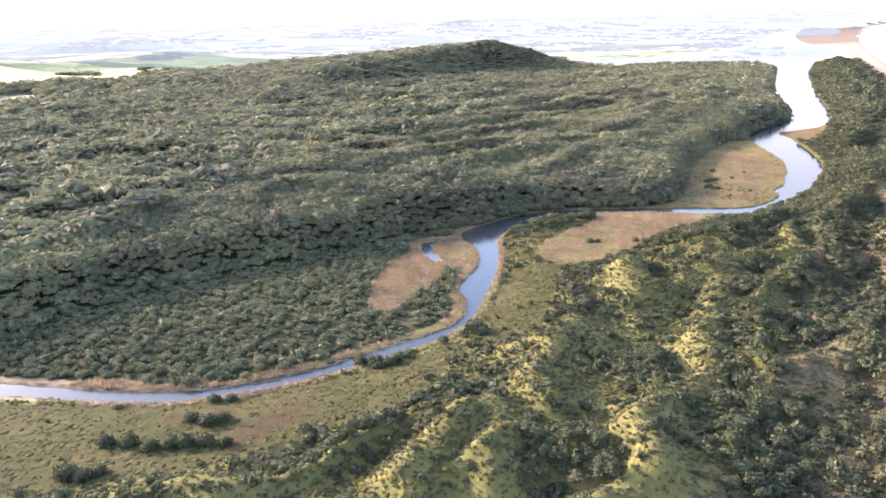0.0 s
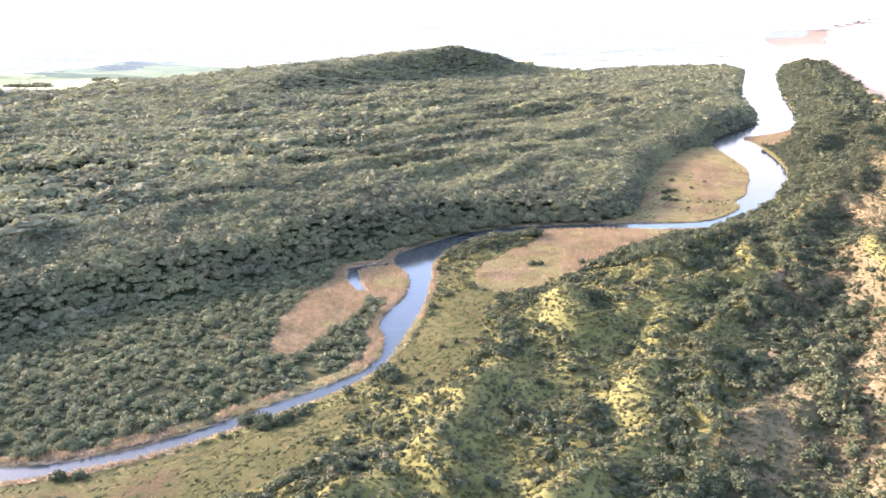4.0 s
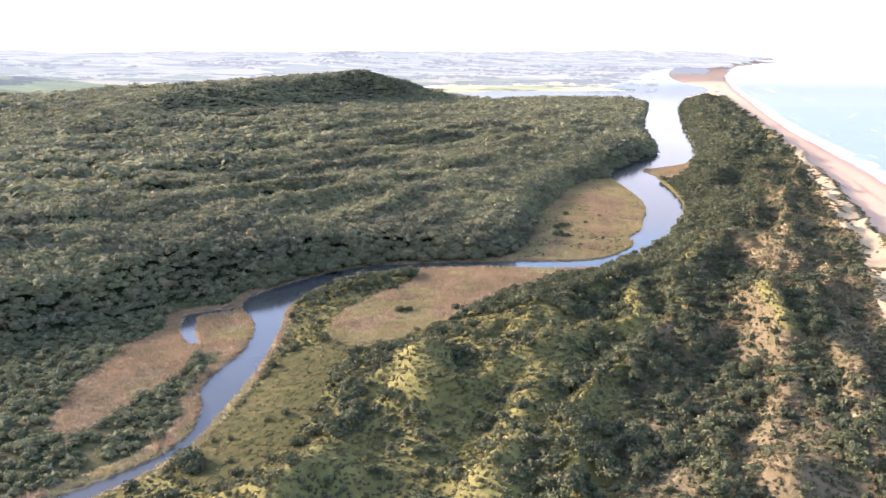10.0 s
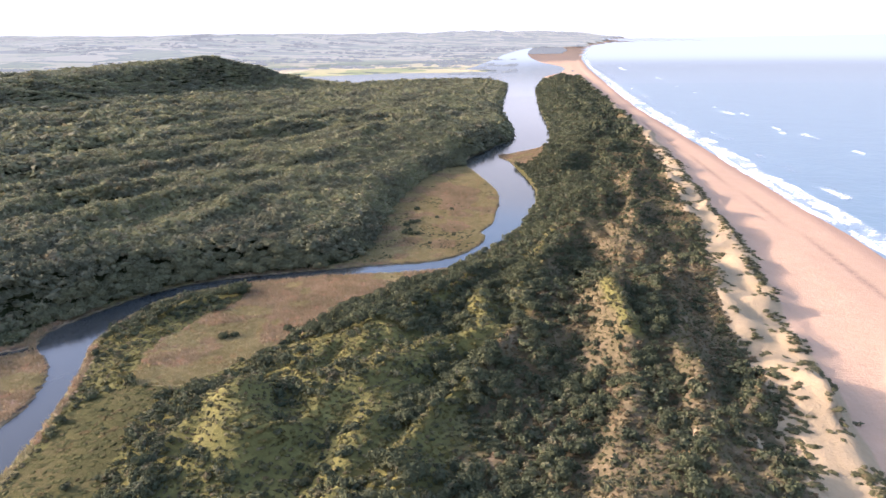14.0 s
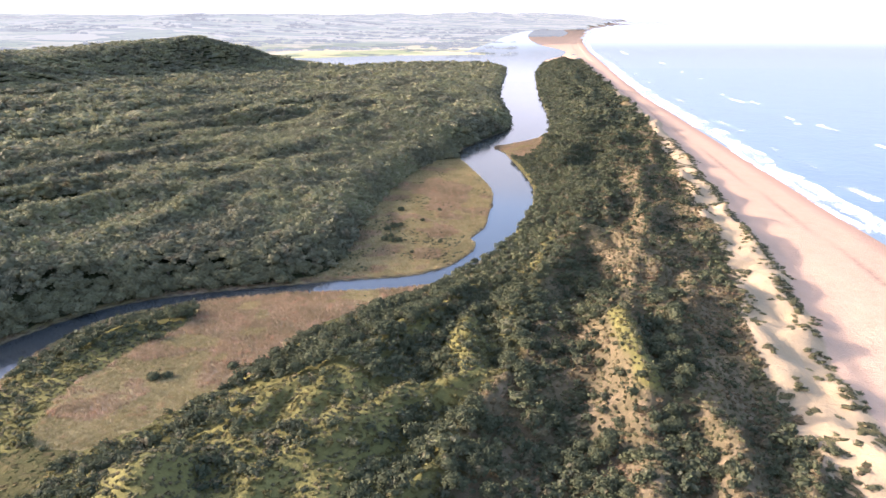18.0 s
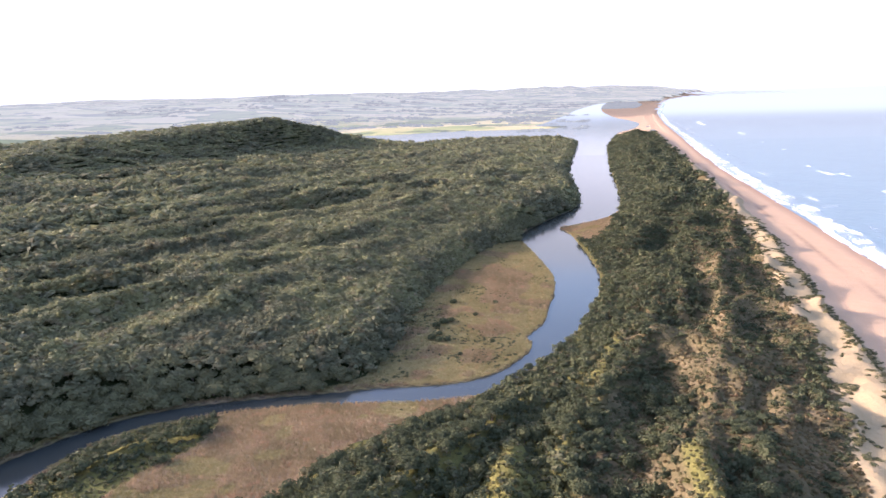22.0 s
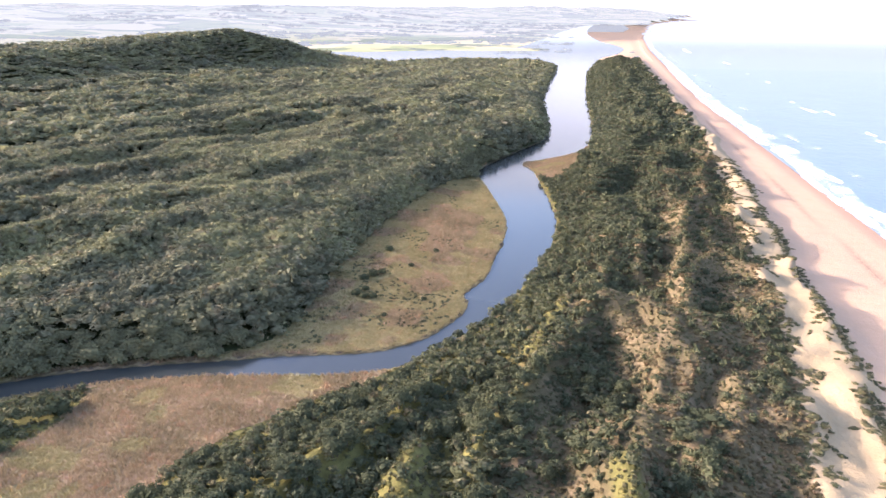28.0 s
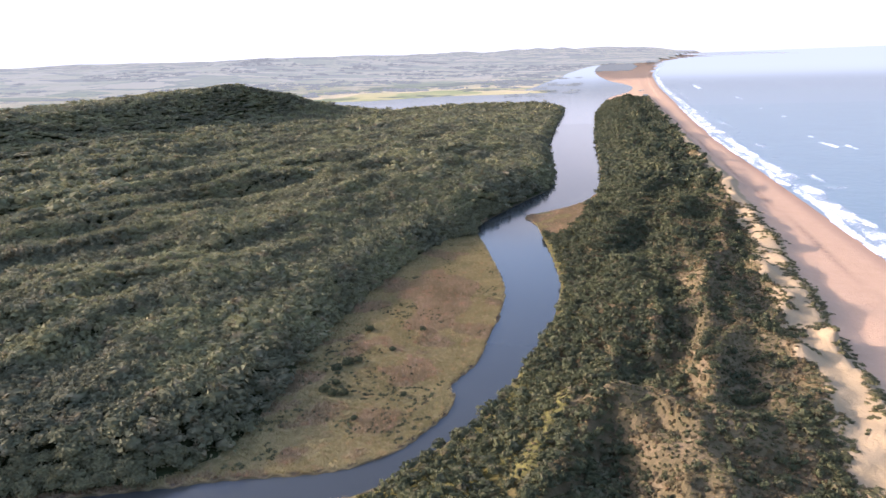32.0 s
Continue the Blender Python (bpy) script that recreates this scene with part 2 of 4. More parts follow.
FAR_LAND, FAR_SEA = far_land_material(), far_sea_material("distant_sea_haze_glow", (0.072, 0.112, 0.120), 0.30, 0.45, 1700.0)
FAR_LAGOON = far_sea_material("distant_lagoon_haze_glow", (0.025, 0.033, 0.033), 0.11, 0.28, 1300.0)
GROUND, BARK, FOAM, HAZE = ground_material(), bark_material(), foam_material(), haze_material()
FOREST = leaf_material("forest_leaves", (0.105, 0.102, 0.056), (0.190, 0.178, 0.080), (0.222, 0.196, 0.112), 0.28)
SHRUB = leaf_material("dune_shrub_leaves", (0.054, 0.060, 0.030), (0.094, 0.095, 0.042), (0.146, 0.132, 0.074), 0.25, 0.5)
SCRUB = leaf_material("riverside_scrub_leaves", (0.088, 0.092, 0.044), (0.132, 0.132, 0.062), (0.19, 0.18, 0.105), 0.25, 0.5)
LOWBUSH = leaf_material("low_bush_leaves", (0.080, 0.074, 0.033), (0.130, 0.114, 0.046), (0.19, 0.150, 0.080), 0.25, 0.3)
GRASS = leaf_material("dune_grass_blades", (0.092, 0.083, 0.028), (0.142, 0.122, 0.036), (0.185, 0.150, 0.056), 0.3, 0.3)
DRYGRASS = leaf_material("dry_grass_blades", (0.100, 0.080, 0.036), (0.168, 0.122, 0.058), (0.250, 0.168, 0.096), 0.35, 0.3)
REED = leaf_material("reed_blades", (0.205, 0.155, 0.082), (0.29, 0.205, 0.114), (0.37, 0.24, 0.144), 0.35, 0.5)
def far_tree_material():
    m = Nodes("distant_leaves_haze_glow")
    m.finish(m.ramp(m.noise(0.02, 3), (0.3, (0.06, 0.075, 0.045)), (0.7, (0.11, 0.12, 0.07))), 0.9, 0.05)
    # haze painted into the leaves as an even pale glow
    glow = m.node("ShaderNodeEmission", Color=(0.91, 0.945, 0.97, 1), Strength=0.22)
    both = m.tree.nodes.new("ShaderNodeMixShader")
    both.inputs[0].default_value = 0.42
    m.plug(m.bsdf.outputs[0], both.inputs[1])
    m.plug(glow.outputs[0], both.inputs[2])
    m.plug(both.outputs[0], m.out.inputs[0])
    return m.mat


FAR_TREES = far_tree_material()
MEADOW = leaf_material("meadow_blades", (0.052, 0.053, 0.016), (0.082, 0.076, 0.024), (0.118, 0.085, 0.036), 0.3, 0.5)
SEDGE = leaf_material("sedge_blades", (0.215, 0.176, 0.076), (0.295, 0.236, 0.104), (0.36, 0.265, 0.132), 0.3, 0.4)
RIVER = water_material("lagoon_water", (0.025, 0.028, 0.025), 0.11, 0.5, 0.02, 0.26)
SEA = water_material("sea_water", (0.072, 0.112, 0.120), 0.30, 0.12, 1.0, 0.45)


# ---- plan ----
LEFT_BANK = [(-330, -470), (-253, -443), (-222, -436), (-190, -426), (-165, -408), (-151, -389), (-136, -362), (-127, -347), (-119, -330), (-119, -316), (-127, -298), (-136, -289), (-140, -269), (-140, -252), (-150, -226), (-161, -213), (-170, -207), (-178, -190), (-172, -170), (-163, -146), (-151, -126), (-127, -109), (-98, -97), (-78, -90), (-60, -82), (-42, -77), (-24, -71), (-11, -59), (-6, -49), (1, -29), (2, -15), (-4, -6), (5, 20), (4, 46), (5, 77), (3, 113), (-4, 144), (-19, 193), (-31, 231), (-41, 258), (-40, 284), (-32, 316), (-16, 377), (2, 434), (1, 512), (-11, 603), (-30, 760), (-40, 956), (-47, 1300)]
LAGOON_SOUTH = [(-52, 1470), (-110, 1570), (-200, 1600), (-330, 1560), (-420, 1430), (-520, 1400), (-700, 1500), (-1000, 1600), (-1300, 1700)]
LAGOON_NORTH = [(-1300, 1950), (-876, 2006), (-700, 2020), (-590, 2130), (-465, 2200), (-269, 2215), (-180, 2215), (-118, 2300), (-150, 2400), (-245, 2380), (-262, 2480), (-240, 2650), (-235, 3150), (-210, 3790), (-225, 4400), (-190, 5400), (-150, 6400), (-60, 7200)]
LAGOON_EAST = [(-40, 7200), (-60, 6370), (-65, 5400), (-57, 4730), (-31, 3950), (34, 3084), (91, 2780), (127, 2477), (115, 2250), (99, 2100), (62, 1950), (47, 1870), (42, 1740), (36, 1604)]
RIGHT_BANK = [(-330, -490), (-250, -452), (-227, -446), (-205, -440), (-180, -430), (-154, -407), (-137, -380), (-120, -350), (-114, -330), (-114, -318), (-118, -301), (-121, -282), (-127, -258), (-134, -237), (-140, -220), (-150, -199), (-151, -180), (-151, -160), (-144, -138), (-122, -121), (-94, -107), (-56, -97), (-36, -94), (-12, -83), (-2, -66), (5, -50), (16, -29), (22, 1), (29, 50), (33, 81), (33, 117), (30, 148), (21, 197), (10, 250), (3, 285), (-12, 308), (6, 324), (28, 350), (47, 405), (48, 520), (40, 700), (31, 906), (24, 1330)]
WATERLINE = ((-800, 205), (-150, 222), (0, 224), (60, 221), (110, 219), (250, 215), (400, 211), (600, 205), (850, 198), (1250, 199), (1600, 203), (2400, 209), (3000, 226), (3650, 247), (4050, 272), (5580, 380), (8300, 610), (13000, 1170), (22000, 2400))
DUNE_CREST = ((-800, 85), (-300, 118), (-224, 127), (-172, 131), (-142, 137), (-77, 143), (-13, 146), (43, 148), (112, 151), (210, 156), (350, 161), (500, 162), (700, 157), (930, 152), (1400, 148), (1800, 150), (3000, 165), (4000, 205), (5580, 310), (8300, 540), (13000, 1100), (22000, 2330))
REED_BED = [(-86, -91), (-68, -76), (-64, -50), (-65, -16), (-70, 20), (-70, 63), (-68, 111), (-63, 175), (-52, 246), (20, 246), (25, -100), (-60, -95)]
WEST_MARSH = [(-340, -500), (-296, -417), (-283, -369), (-259, -315), (-224, -259), (-210, -217), (-195, -190), (-176, -168), (-120, -200), (-100, -330), (-140, -420)]
WEST_REEDS = [(-166, -329), (-172, -309), (-180, -291), (-190, -270), (-186, -246), (-194, -214), (-176, -203), (-161, -213), (-139, -253), (-157, -259), (-150, -280), (-150, -311), (-150, -332)]
EAST_REEDS = [(-122, -222), (-113, -171), (-100, -138), (-118, -118), (-74, -100), (-27, -91), (-12, -82), (-28, -108), (-48, -138), (-64, -182), (-77, -218), (-99, -243)]
EAST_GRASS = [(-122, -247), (-116, -281), (-110, -313), (-112, -340), (-90, -345), (-80, -304), (-93, -265), (-95, -228)]
SOUTH_GRASS = [(-290, -470), (-203, -445), (-150, -408), (-118, -366), (-100, -345), (-100, -387), (-118, -432), (-135, -455), (-170, -485), (-230, -530), (-300, -560)]
SPIT = [(-16, 312), (6, 258), (24, 238), (37, 282), (42, 330), (49, 402), (40, 404), (20, 352)]
OXBOW = [(-172, -203), (-184, -211), (-191, -221), (-182, -237), (-168, -252), (-161, -251), (-174, -236), (-183, -222), (-180, -215), (-171, -209)]
RUSTY = [(9, (-137, -416), (-139, -428), (-140, -444)), (7, (-171, -441), (-164, -437), (-158, -436))]
SAND_WIDTH = ((-300, 15), (-200, 15), (-134, 20), (-100, 20), (-50, 18), (20, 15), (120, 14), (294, 9), (540, 6), (900, 3))
BED_STRAW = [(-58, 108), (-39, 141), (-14, 126), (-12, 90), (-19, 50), (-35, 46), (-40, 80)]
BED_BROWN = [(-57, 12), (-50, 30), (-43, 30), (-46, 12)]
# dune plants: half width, then a line along which they grow
THICKETS = [(9, (-114, -457), (-103, -440), (-96, -416), (-78, -398)), (9, (-52, -431), (-47, -416), (-32, -425)), (8, (-46, -350), (-38, -357), (-23, -378)), (12, (-7, -301), (3, -350), (7, -387), (10, -413)), (7, (-72, -313), (-83, -271), (-77, -240), (-55, -222)), (9, (-4, -228), (19, -233), (24, -252)),
            (7, (-15, -270), (6, -248)), (10, (-4, -297), (9, -312), (23, -294)), (8, (-46, -350), (-30, -343)), (9, (-143, -194), (-129, -159), (-106, -134)), (6, (60, -350), (66, -420), (60, -500)), (6, (30, -430), (36, -480), (40, -540)), (5, (84, -380), (88, -450))]
THICKETS_NORTH = [(12, (-63, -185), (-35, -148), (2, -114)), (9, (-23, -168), (-6, -174), (4, -183)), (8, (-3, -235), (8, -214), (26, -227)), (6, (28, -157), (32, -190), (32, -215)), (9, (16, -126), (26, -96), (29, -142)), (5, (59, -72), (63, -103), (60, -144)), (4, (104, -157), (109, -180), (109, -209)),
                  # shrubs from (79, -225) fill a dark strip that is partly shade
                  (5, (89, -119), (79, -176), (77, -221)), (4, (79, -225), (76, -269), (72, -309)), (5, (50, -230), (44, -262), (38, -300), (44, -340)), (5, (52, 10), (58, 60), (66, 110))]
GRASSY = [(5, (-3, -203), (-14, -244), (-16, -291)), (6, (-16, -328), (-10, -355), (-19, -380), (-24, -407), (-16, -424)), (7, (-70, -326), (-68, -348), (-63, -386), (-56, -399)), (6, (-78, -450), (-74, -418), (-67, -411), (-56, -441)), (5, (-15, -306), (-18, -326), (-15, -347)), (9, (-87, -349), (-75, -345), (-70, -328)), (7, (-58, -259), (-48, -276)),
          (4, (-19, -242), (-12, -226), (-8, -215), (3, -203), (16, -193), (12, -168), (8, -159)), (3, (10, -152), (10, -145)), (4, (64, -153), (67, -185), (70, -205)), (4, (35, -77), (44, -14))]
DRY_BELTS = [(5, (71, -122), (66, -194), (68, -237), (55, -284), (58, -340)), (5, (101, -91), (94, -140), (92, -185), (82, -261), (84, -330)), (6, (45, -33), (63, -29), (73, -59)), (5, (72, -14), (84, -47), (90, -82), (80, -119)), (4, (92, 0), (100, 60), (108, 140)), (4, (76, 20), (80, 90))]
DENSE_EAST = [(2, -67), (-25, -120), (-43, -146), (-66, -181), (-55, -203), (-28, -197), (3, -200), (6, -150), (34, -114), (60, -60), (60, 0), (45, 60), (22, -10)]


def smooth(points, turns=2, closed=False):
    p = np.array(points, float)
    for _ in range(turns):
        q = np.roll(p, -1, 0) if closed else p[1:]
        a = p if closed else p[:-1]
        n = np.empty((2 * len(a), 2))
        n[0::2], n[1::2] = 0.75 * a + 0.25 * q, 0.25 * a + 0.75 * q
        p = n if closed else np.vstack([p[:1], n, p[-1:]])
    return p


def line_distance(x, y, line):
    best = np.full(x.shape, 1e18)
    for (ax, ay), (bx, by) in zip(line[:-1], line[1:]):
        dx, dy = bx - ax, by - ay
        s = np.clip(((x - ax) * dx + (y - ay) * dy) / (dx * dx + dy * dy + 1e-9), 0, 1)
        np.minimum(best, (x - ax - s * dx) ** 2 + (y - ay - s * dy) ** 2, out=best)
    return np.sqrt(best)


def inside(x, y, poly):
    hit = np.zeros(x.shape, bool)
    for (ax, ay), (bx, by) in zip(poly, np.roll(poly, -1, 0)):
        if ay != by:
            hit ^= ((ay > y) != (by > y)) & (x < (bx - ax) * (y - ay) / (by - ay) + ax)
    return hit


def hashed(ix, iy, seed):
    h = (ix.astype(np.int64) * 374761393 + iy.astype(np.int64) * 668265263 + seed * 974634777) & 0xFFFFFFFF
    h = ((h ^ (h >> 13)) * 1274126177) & 0xFFFFFFFF
    return ((h ^ (h >> 16)) & 0xFFFF) / 65535.0


def field_noise(x, y, size, seed=0, octaves=3):
    """Soft random values between 0 and 1 with features about size metres wide."""
    total, amp, norm = 0.0, 1.0, 0.0
    for o in range(octaves):
        u, v = x / size * 2 ** o + 17.3 * seed, y / size * 2 ** o - 9.1 * seed
        i, j = np.floor(u), np.floor(v)
        f, g = u - i, v - j
        f, g = f * f * (3 - 2 * f), g * g * (3 - 2 * g)
        a, b = hashed(i, j, seed + o), hashed(i + 1, j, seed + o)
        c, d = hashed(i, j + 1, seed + o), hashed(i + 1, j + 1, seed + o)
        total = total + amp * ((a * (1 - f) + b * f) * (1 - g) + (c * (1 - f) + d * f) * g)
        norm += amp
        amp *= 0.5
    return total / norm


def ease(v, lo, hi):
    s = np.clip((v - lo) / (hi - lo), 0, 1)
    return s * s * (3 - 2 * s)


def along_strokes(x, y, strokes):
    """1 on the lines, falling to 0 about their half widths away."""
    out = np.zeros(x.shape)
    for wide, *line in strokes:
        out = np.maximum(out, np.exp(-(line_distance(x, y, line) / wide) ** 2))
    return out


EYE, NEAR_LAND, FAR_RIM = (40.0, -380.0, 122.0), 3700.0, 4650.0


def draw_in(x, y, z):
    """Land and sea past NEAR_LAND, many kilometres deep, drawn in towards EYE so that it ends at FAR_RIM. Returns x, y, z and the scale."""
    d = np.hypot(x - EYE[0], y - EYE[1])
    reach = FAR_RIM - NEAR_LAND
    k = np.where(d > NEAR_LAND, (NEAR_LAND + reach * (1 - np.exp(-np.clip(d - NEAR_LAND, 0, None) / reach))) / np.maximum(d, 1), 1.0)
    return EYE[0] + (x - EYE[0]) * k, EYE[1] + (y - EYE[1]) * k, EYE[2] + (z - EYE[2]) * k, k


LEFT, RIGHT = smooth(LEFT_BANK), smooth(RIGHT_BANK)
WATER_POLY = np.vstack([LEFT, smooth(LAGOON_SOUTH, 1), smooth(LAGOON_NORTH, 1), smooth(LAGOON_EAST, 1), RIGHT[::-1]])
WEST_SHORE = np.vstack([LEFT, smooth(LAGOON_SOUTH, 1), smooth(LAGOON_NORTH, 1)])
EAST_SHORE = np.vstack([RIGHT, smooth(LAGOON_EAST, 1)[::-1]])
HILL_RIDGE = [(-560, 1330, 20), (-618, 1200, 58), (-668, 1070, 84), (-695, 950, 77), (-705, 800, 72), (-703, 640, 70), (-690, 480, 68), (-678, 380, 62), (-670, 290, 48), (-680, 160, 28)]


NORTH_SHORE = smooth(LAGOON_NORTH, 1)
BED_OUTLINE, MARSH_OUTLINE = smooth(REED_BED, 1, True), smooth(WEST_MARSH, 1, True)


def flat_land(x, y):
    """1 on the level reed and grass flats east of the river, 0 a little way off them."""
    out = np.zeros(x.shape)
    for poly in (EAST_REEDS, EAST_GRASS, SOUTH_GRASS):
        p = smooth(poly, 1, True)
        d = line_distance(x, y, np.vstack([p, p[:1]]))
        out = np.maximum(out, np.where(inside(x, y, p), 1.0, 1 - ease(d, 0, 22)))
    return out


def crossing(y, table):
    return np.interp(y, [a for a, _ in table], [b for _, b in table])


def survey(x, y):
    """Height of the ground and the zones, for arrays of places."""
    d_west, d_east, wet = np.minimum(line_distance(x, y, WEST_SHORE), line_distance(x, y, np.array(OXBOW))), line_distance(x, y, EAST_SHORE), inside(x, y, WATER_POLY) | inside(x, y, np.array(OXBOW))
    shore = np.minimum(d_west, d_east)
    sea_x, crest = crossing(y, WATERLINE), crossing(y, DUNE_CREST) + 5 * (field_noise(x * 0, y, 26, 5) - 0.5) * 2
    east = (d_east < d_west) | (x > crest - 5)
    # west: low terraces with long low ridges, the wooded hill, and the land beyond the lagoon
    across, along = 0.91 * x - 0.42 * y, 0.42 * x + 0.91 * y
    ridges = 1 - np.abs(2 * field_noise(across, along * 0.36, 46, 11, 3) - 1)
    edge = d_west
    for poly in (BED_OUTLINE, MARSH_OUTLINE):
        edge = np.where(inside(x, y, poly), 0.0, np.minimum(edge, line_distance(x, y, np.vstack([poly, poly[:1]]))))
    bank = 12.0 * ease(edge, 0, 28) * (1 - ease(y, 420, 900)) * (1 - 0.45 * ease(y, -140, -70) * (1 - ease(y, 240, 330)))
    level = 1 - 0.85 * ease(y, 760, 1300)
    h_w = 0.5 + bank + 2.5 * ease(d_west, 2, 60) + ease(edge, 22, 100) * (15.0 * ridges ** 1.7 + 5.0 * field_noise(across, along * 0.5, 120, 13, 2) - 3.0) * level * (edge > 0) + 10 * ease(-x, 250, 700) * level
    hill, share = np.zeros(x.shape), np.zeros(x.shape)
    for (ax, ay, ah), (bx, by, bh) in zip(HILL_RIDGE[:-1], HILL_RIDGE[1:]):
        dx, dy = bx - ax, by - ay
        s = np.clip(((x - ax) * dx + (y - ay) * dy) / (dx * dx + dy * dy), 0, 1)
        d = np.hypot(x - ax - s * dx, y - ay - s * dy)
        wide = 72 + 258 * ease(((x - ax) * dy - (y - ay) * dx) / np.hypot(dx, dy), -10, 150)
        near_ridge = np.exp(-(d / wide) ** 2)
        hill = np.where(near_ridge > share, ah + s * (bh - ah), hill)
        share = np.maximum(share, near_ridge)
    h_w = h_w * (1 - share) + np.maximum(hill, h_w) * share
    h_w = h_w + 52 * ease(-x, 1000, 2400) * (0.45 + 0.9 * field_noise(x, y, 420, 25, 3)) * (1 - ease(y, 700, 1500) * (1 - ease(-x, 1200, 2000)))
    d_north = line_distance(x, y, NORTH_SHORE)
    north = np.where(x > -1300, (y > 1940) * 1.0, ease(y, 1500, 2300)) * (~east | ((y > 7300) & (x < sea_x - 60)))
    rise = ease(d_north + 0.3 * np.clip(-x - 500, 0, 3000), 150, 5200)
    coast = ease(sea_x - x, 150, 1900)
    far_h = 1.5 + 14 * ease(d_north, 20, 260) * field_noise(x, y, 170, 23, 3) + rise * (40 + 170 * field_noise(x, y, 900, 21, 4)) * (0.25 + 0.75 * coast) + 70 * ease(d_north, 5000, 9000) * (0.3 + 0.7 * coast) + 75 * np.exp(-((x + 2275) / 700) ** 2 - ((y - 7000) / 1200) ** 2)
    h_w = np.maximum(h_w, 0.6) * (1 - north) + north * far_h
    # east: dune field with steep hummocks, crest and beach
    flat = flat_land(x, y)
    ridge = 1 - np.abs(2 * field_noise(0.98 * x - 0.18 * y, (0.18 * x + 0.98 * y) * 0.36, 34, 3, 2) - 1)
    lumps = field_noise(x, y * 0.7, 13, 4, 2) - 0.5
    rough = ease(d_east, 10, 45) * (1 - flat)
    h_e = 0.5 + 2.0 * ease(d_east, 1, 25) + rough * (0.6 + 8.5 * ridge ** 2.2 + 6.0 * lumps) + 3.0 * rough * np.exp(-((crest - x - 52) / 10) ** 2)
    crests = along_strokes(x, y, [(w + 2, *q) for w, *q in GRASSY])
    h_e = h_e + 7.0 * crests * rough + 4.0 * along_strokes(x, y, DRY_BELTS) * rough
    top = 8.5 + 9 * (field_noise(x, y, 20, 8, 2) - 0.5)
    h_e = np.where(x < crest, h_e + (np.maximum(top, h_e) - h_e) * np.exp(-((crest - x) / 13) ** 2) + 5.5 * lumps * np.exp(-((crest - x - 11) / 11) ** 2), h_e)
    beach = np.clip((sea_x - x) / 45, -2.5, 1.0) * 2.6
    toe = np.clip((x - crest) / 17, 0, 1)
    h_e = np.maximum(h_e, 0.5)
    h_beach = np.maximum(top, 3) * (1 - toe) ** 1.6 + beach * (1 - (1 - toe) ** 1.6)
    h_e = np.where(x >= crest, h_beach, h_e)
    bar = ease(y, 1650, 1900)
    h_e = np.where(x < sea_x - 25, h_e * (1 - 0.85 * bar), h_e)
    h = np.where(east & (north < 0.5), h_e, h_w)
    h = np.where(wet, -np.minimum(2.5, 0.25 * shore), h)
    zones = dict(east=east, wet=wet, shore=shore, edge=edge, d_west=d_west, d_east=d_east, crest=crest, sea=sea_x, north=north, lumps=lumps, ridge=ridge, rise=rise)
    return h, zones


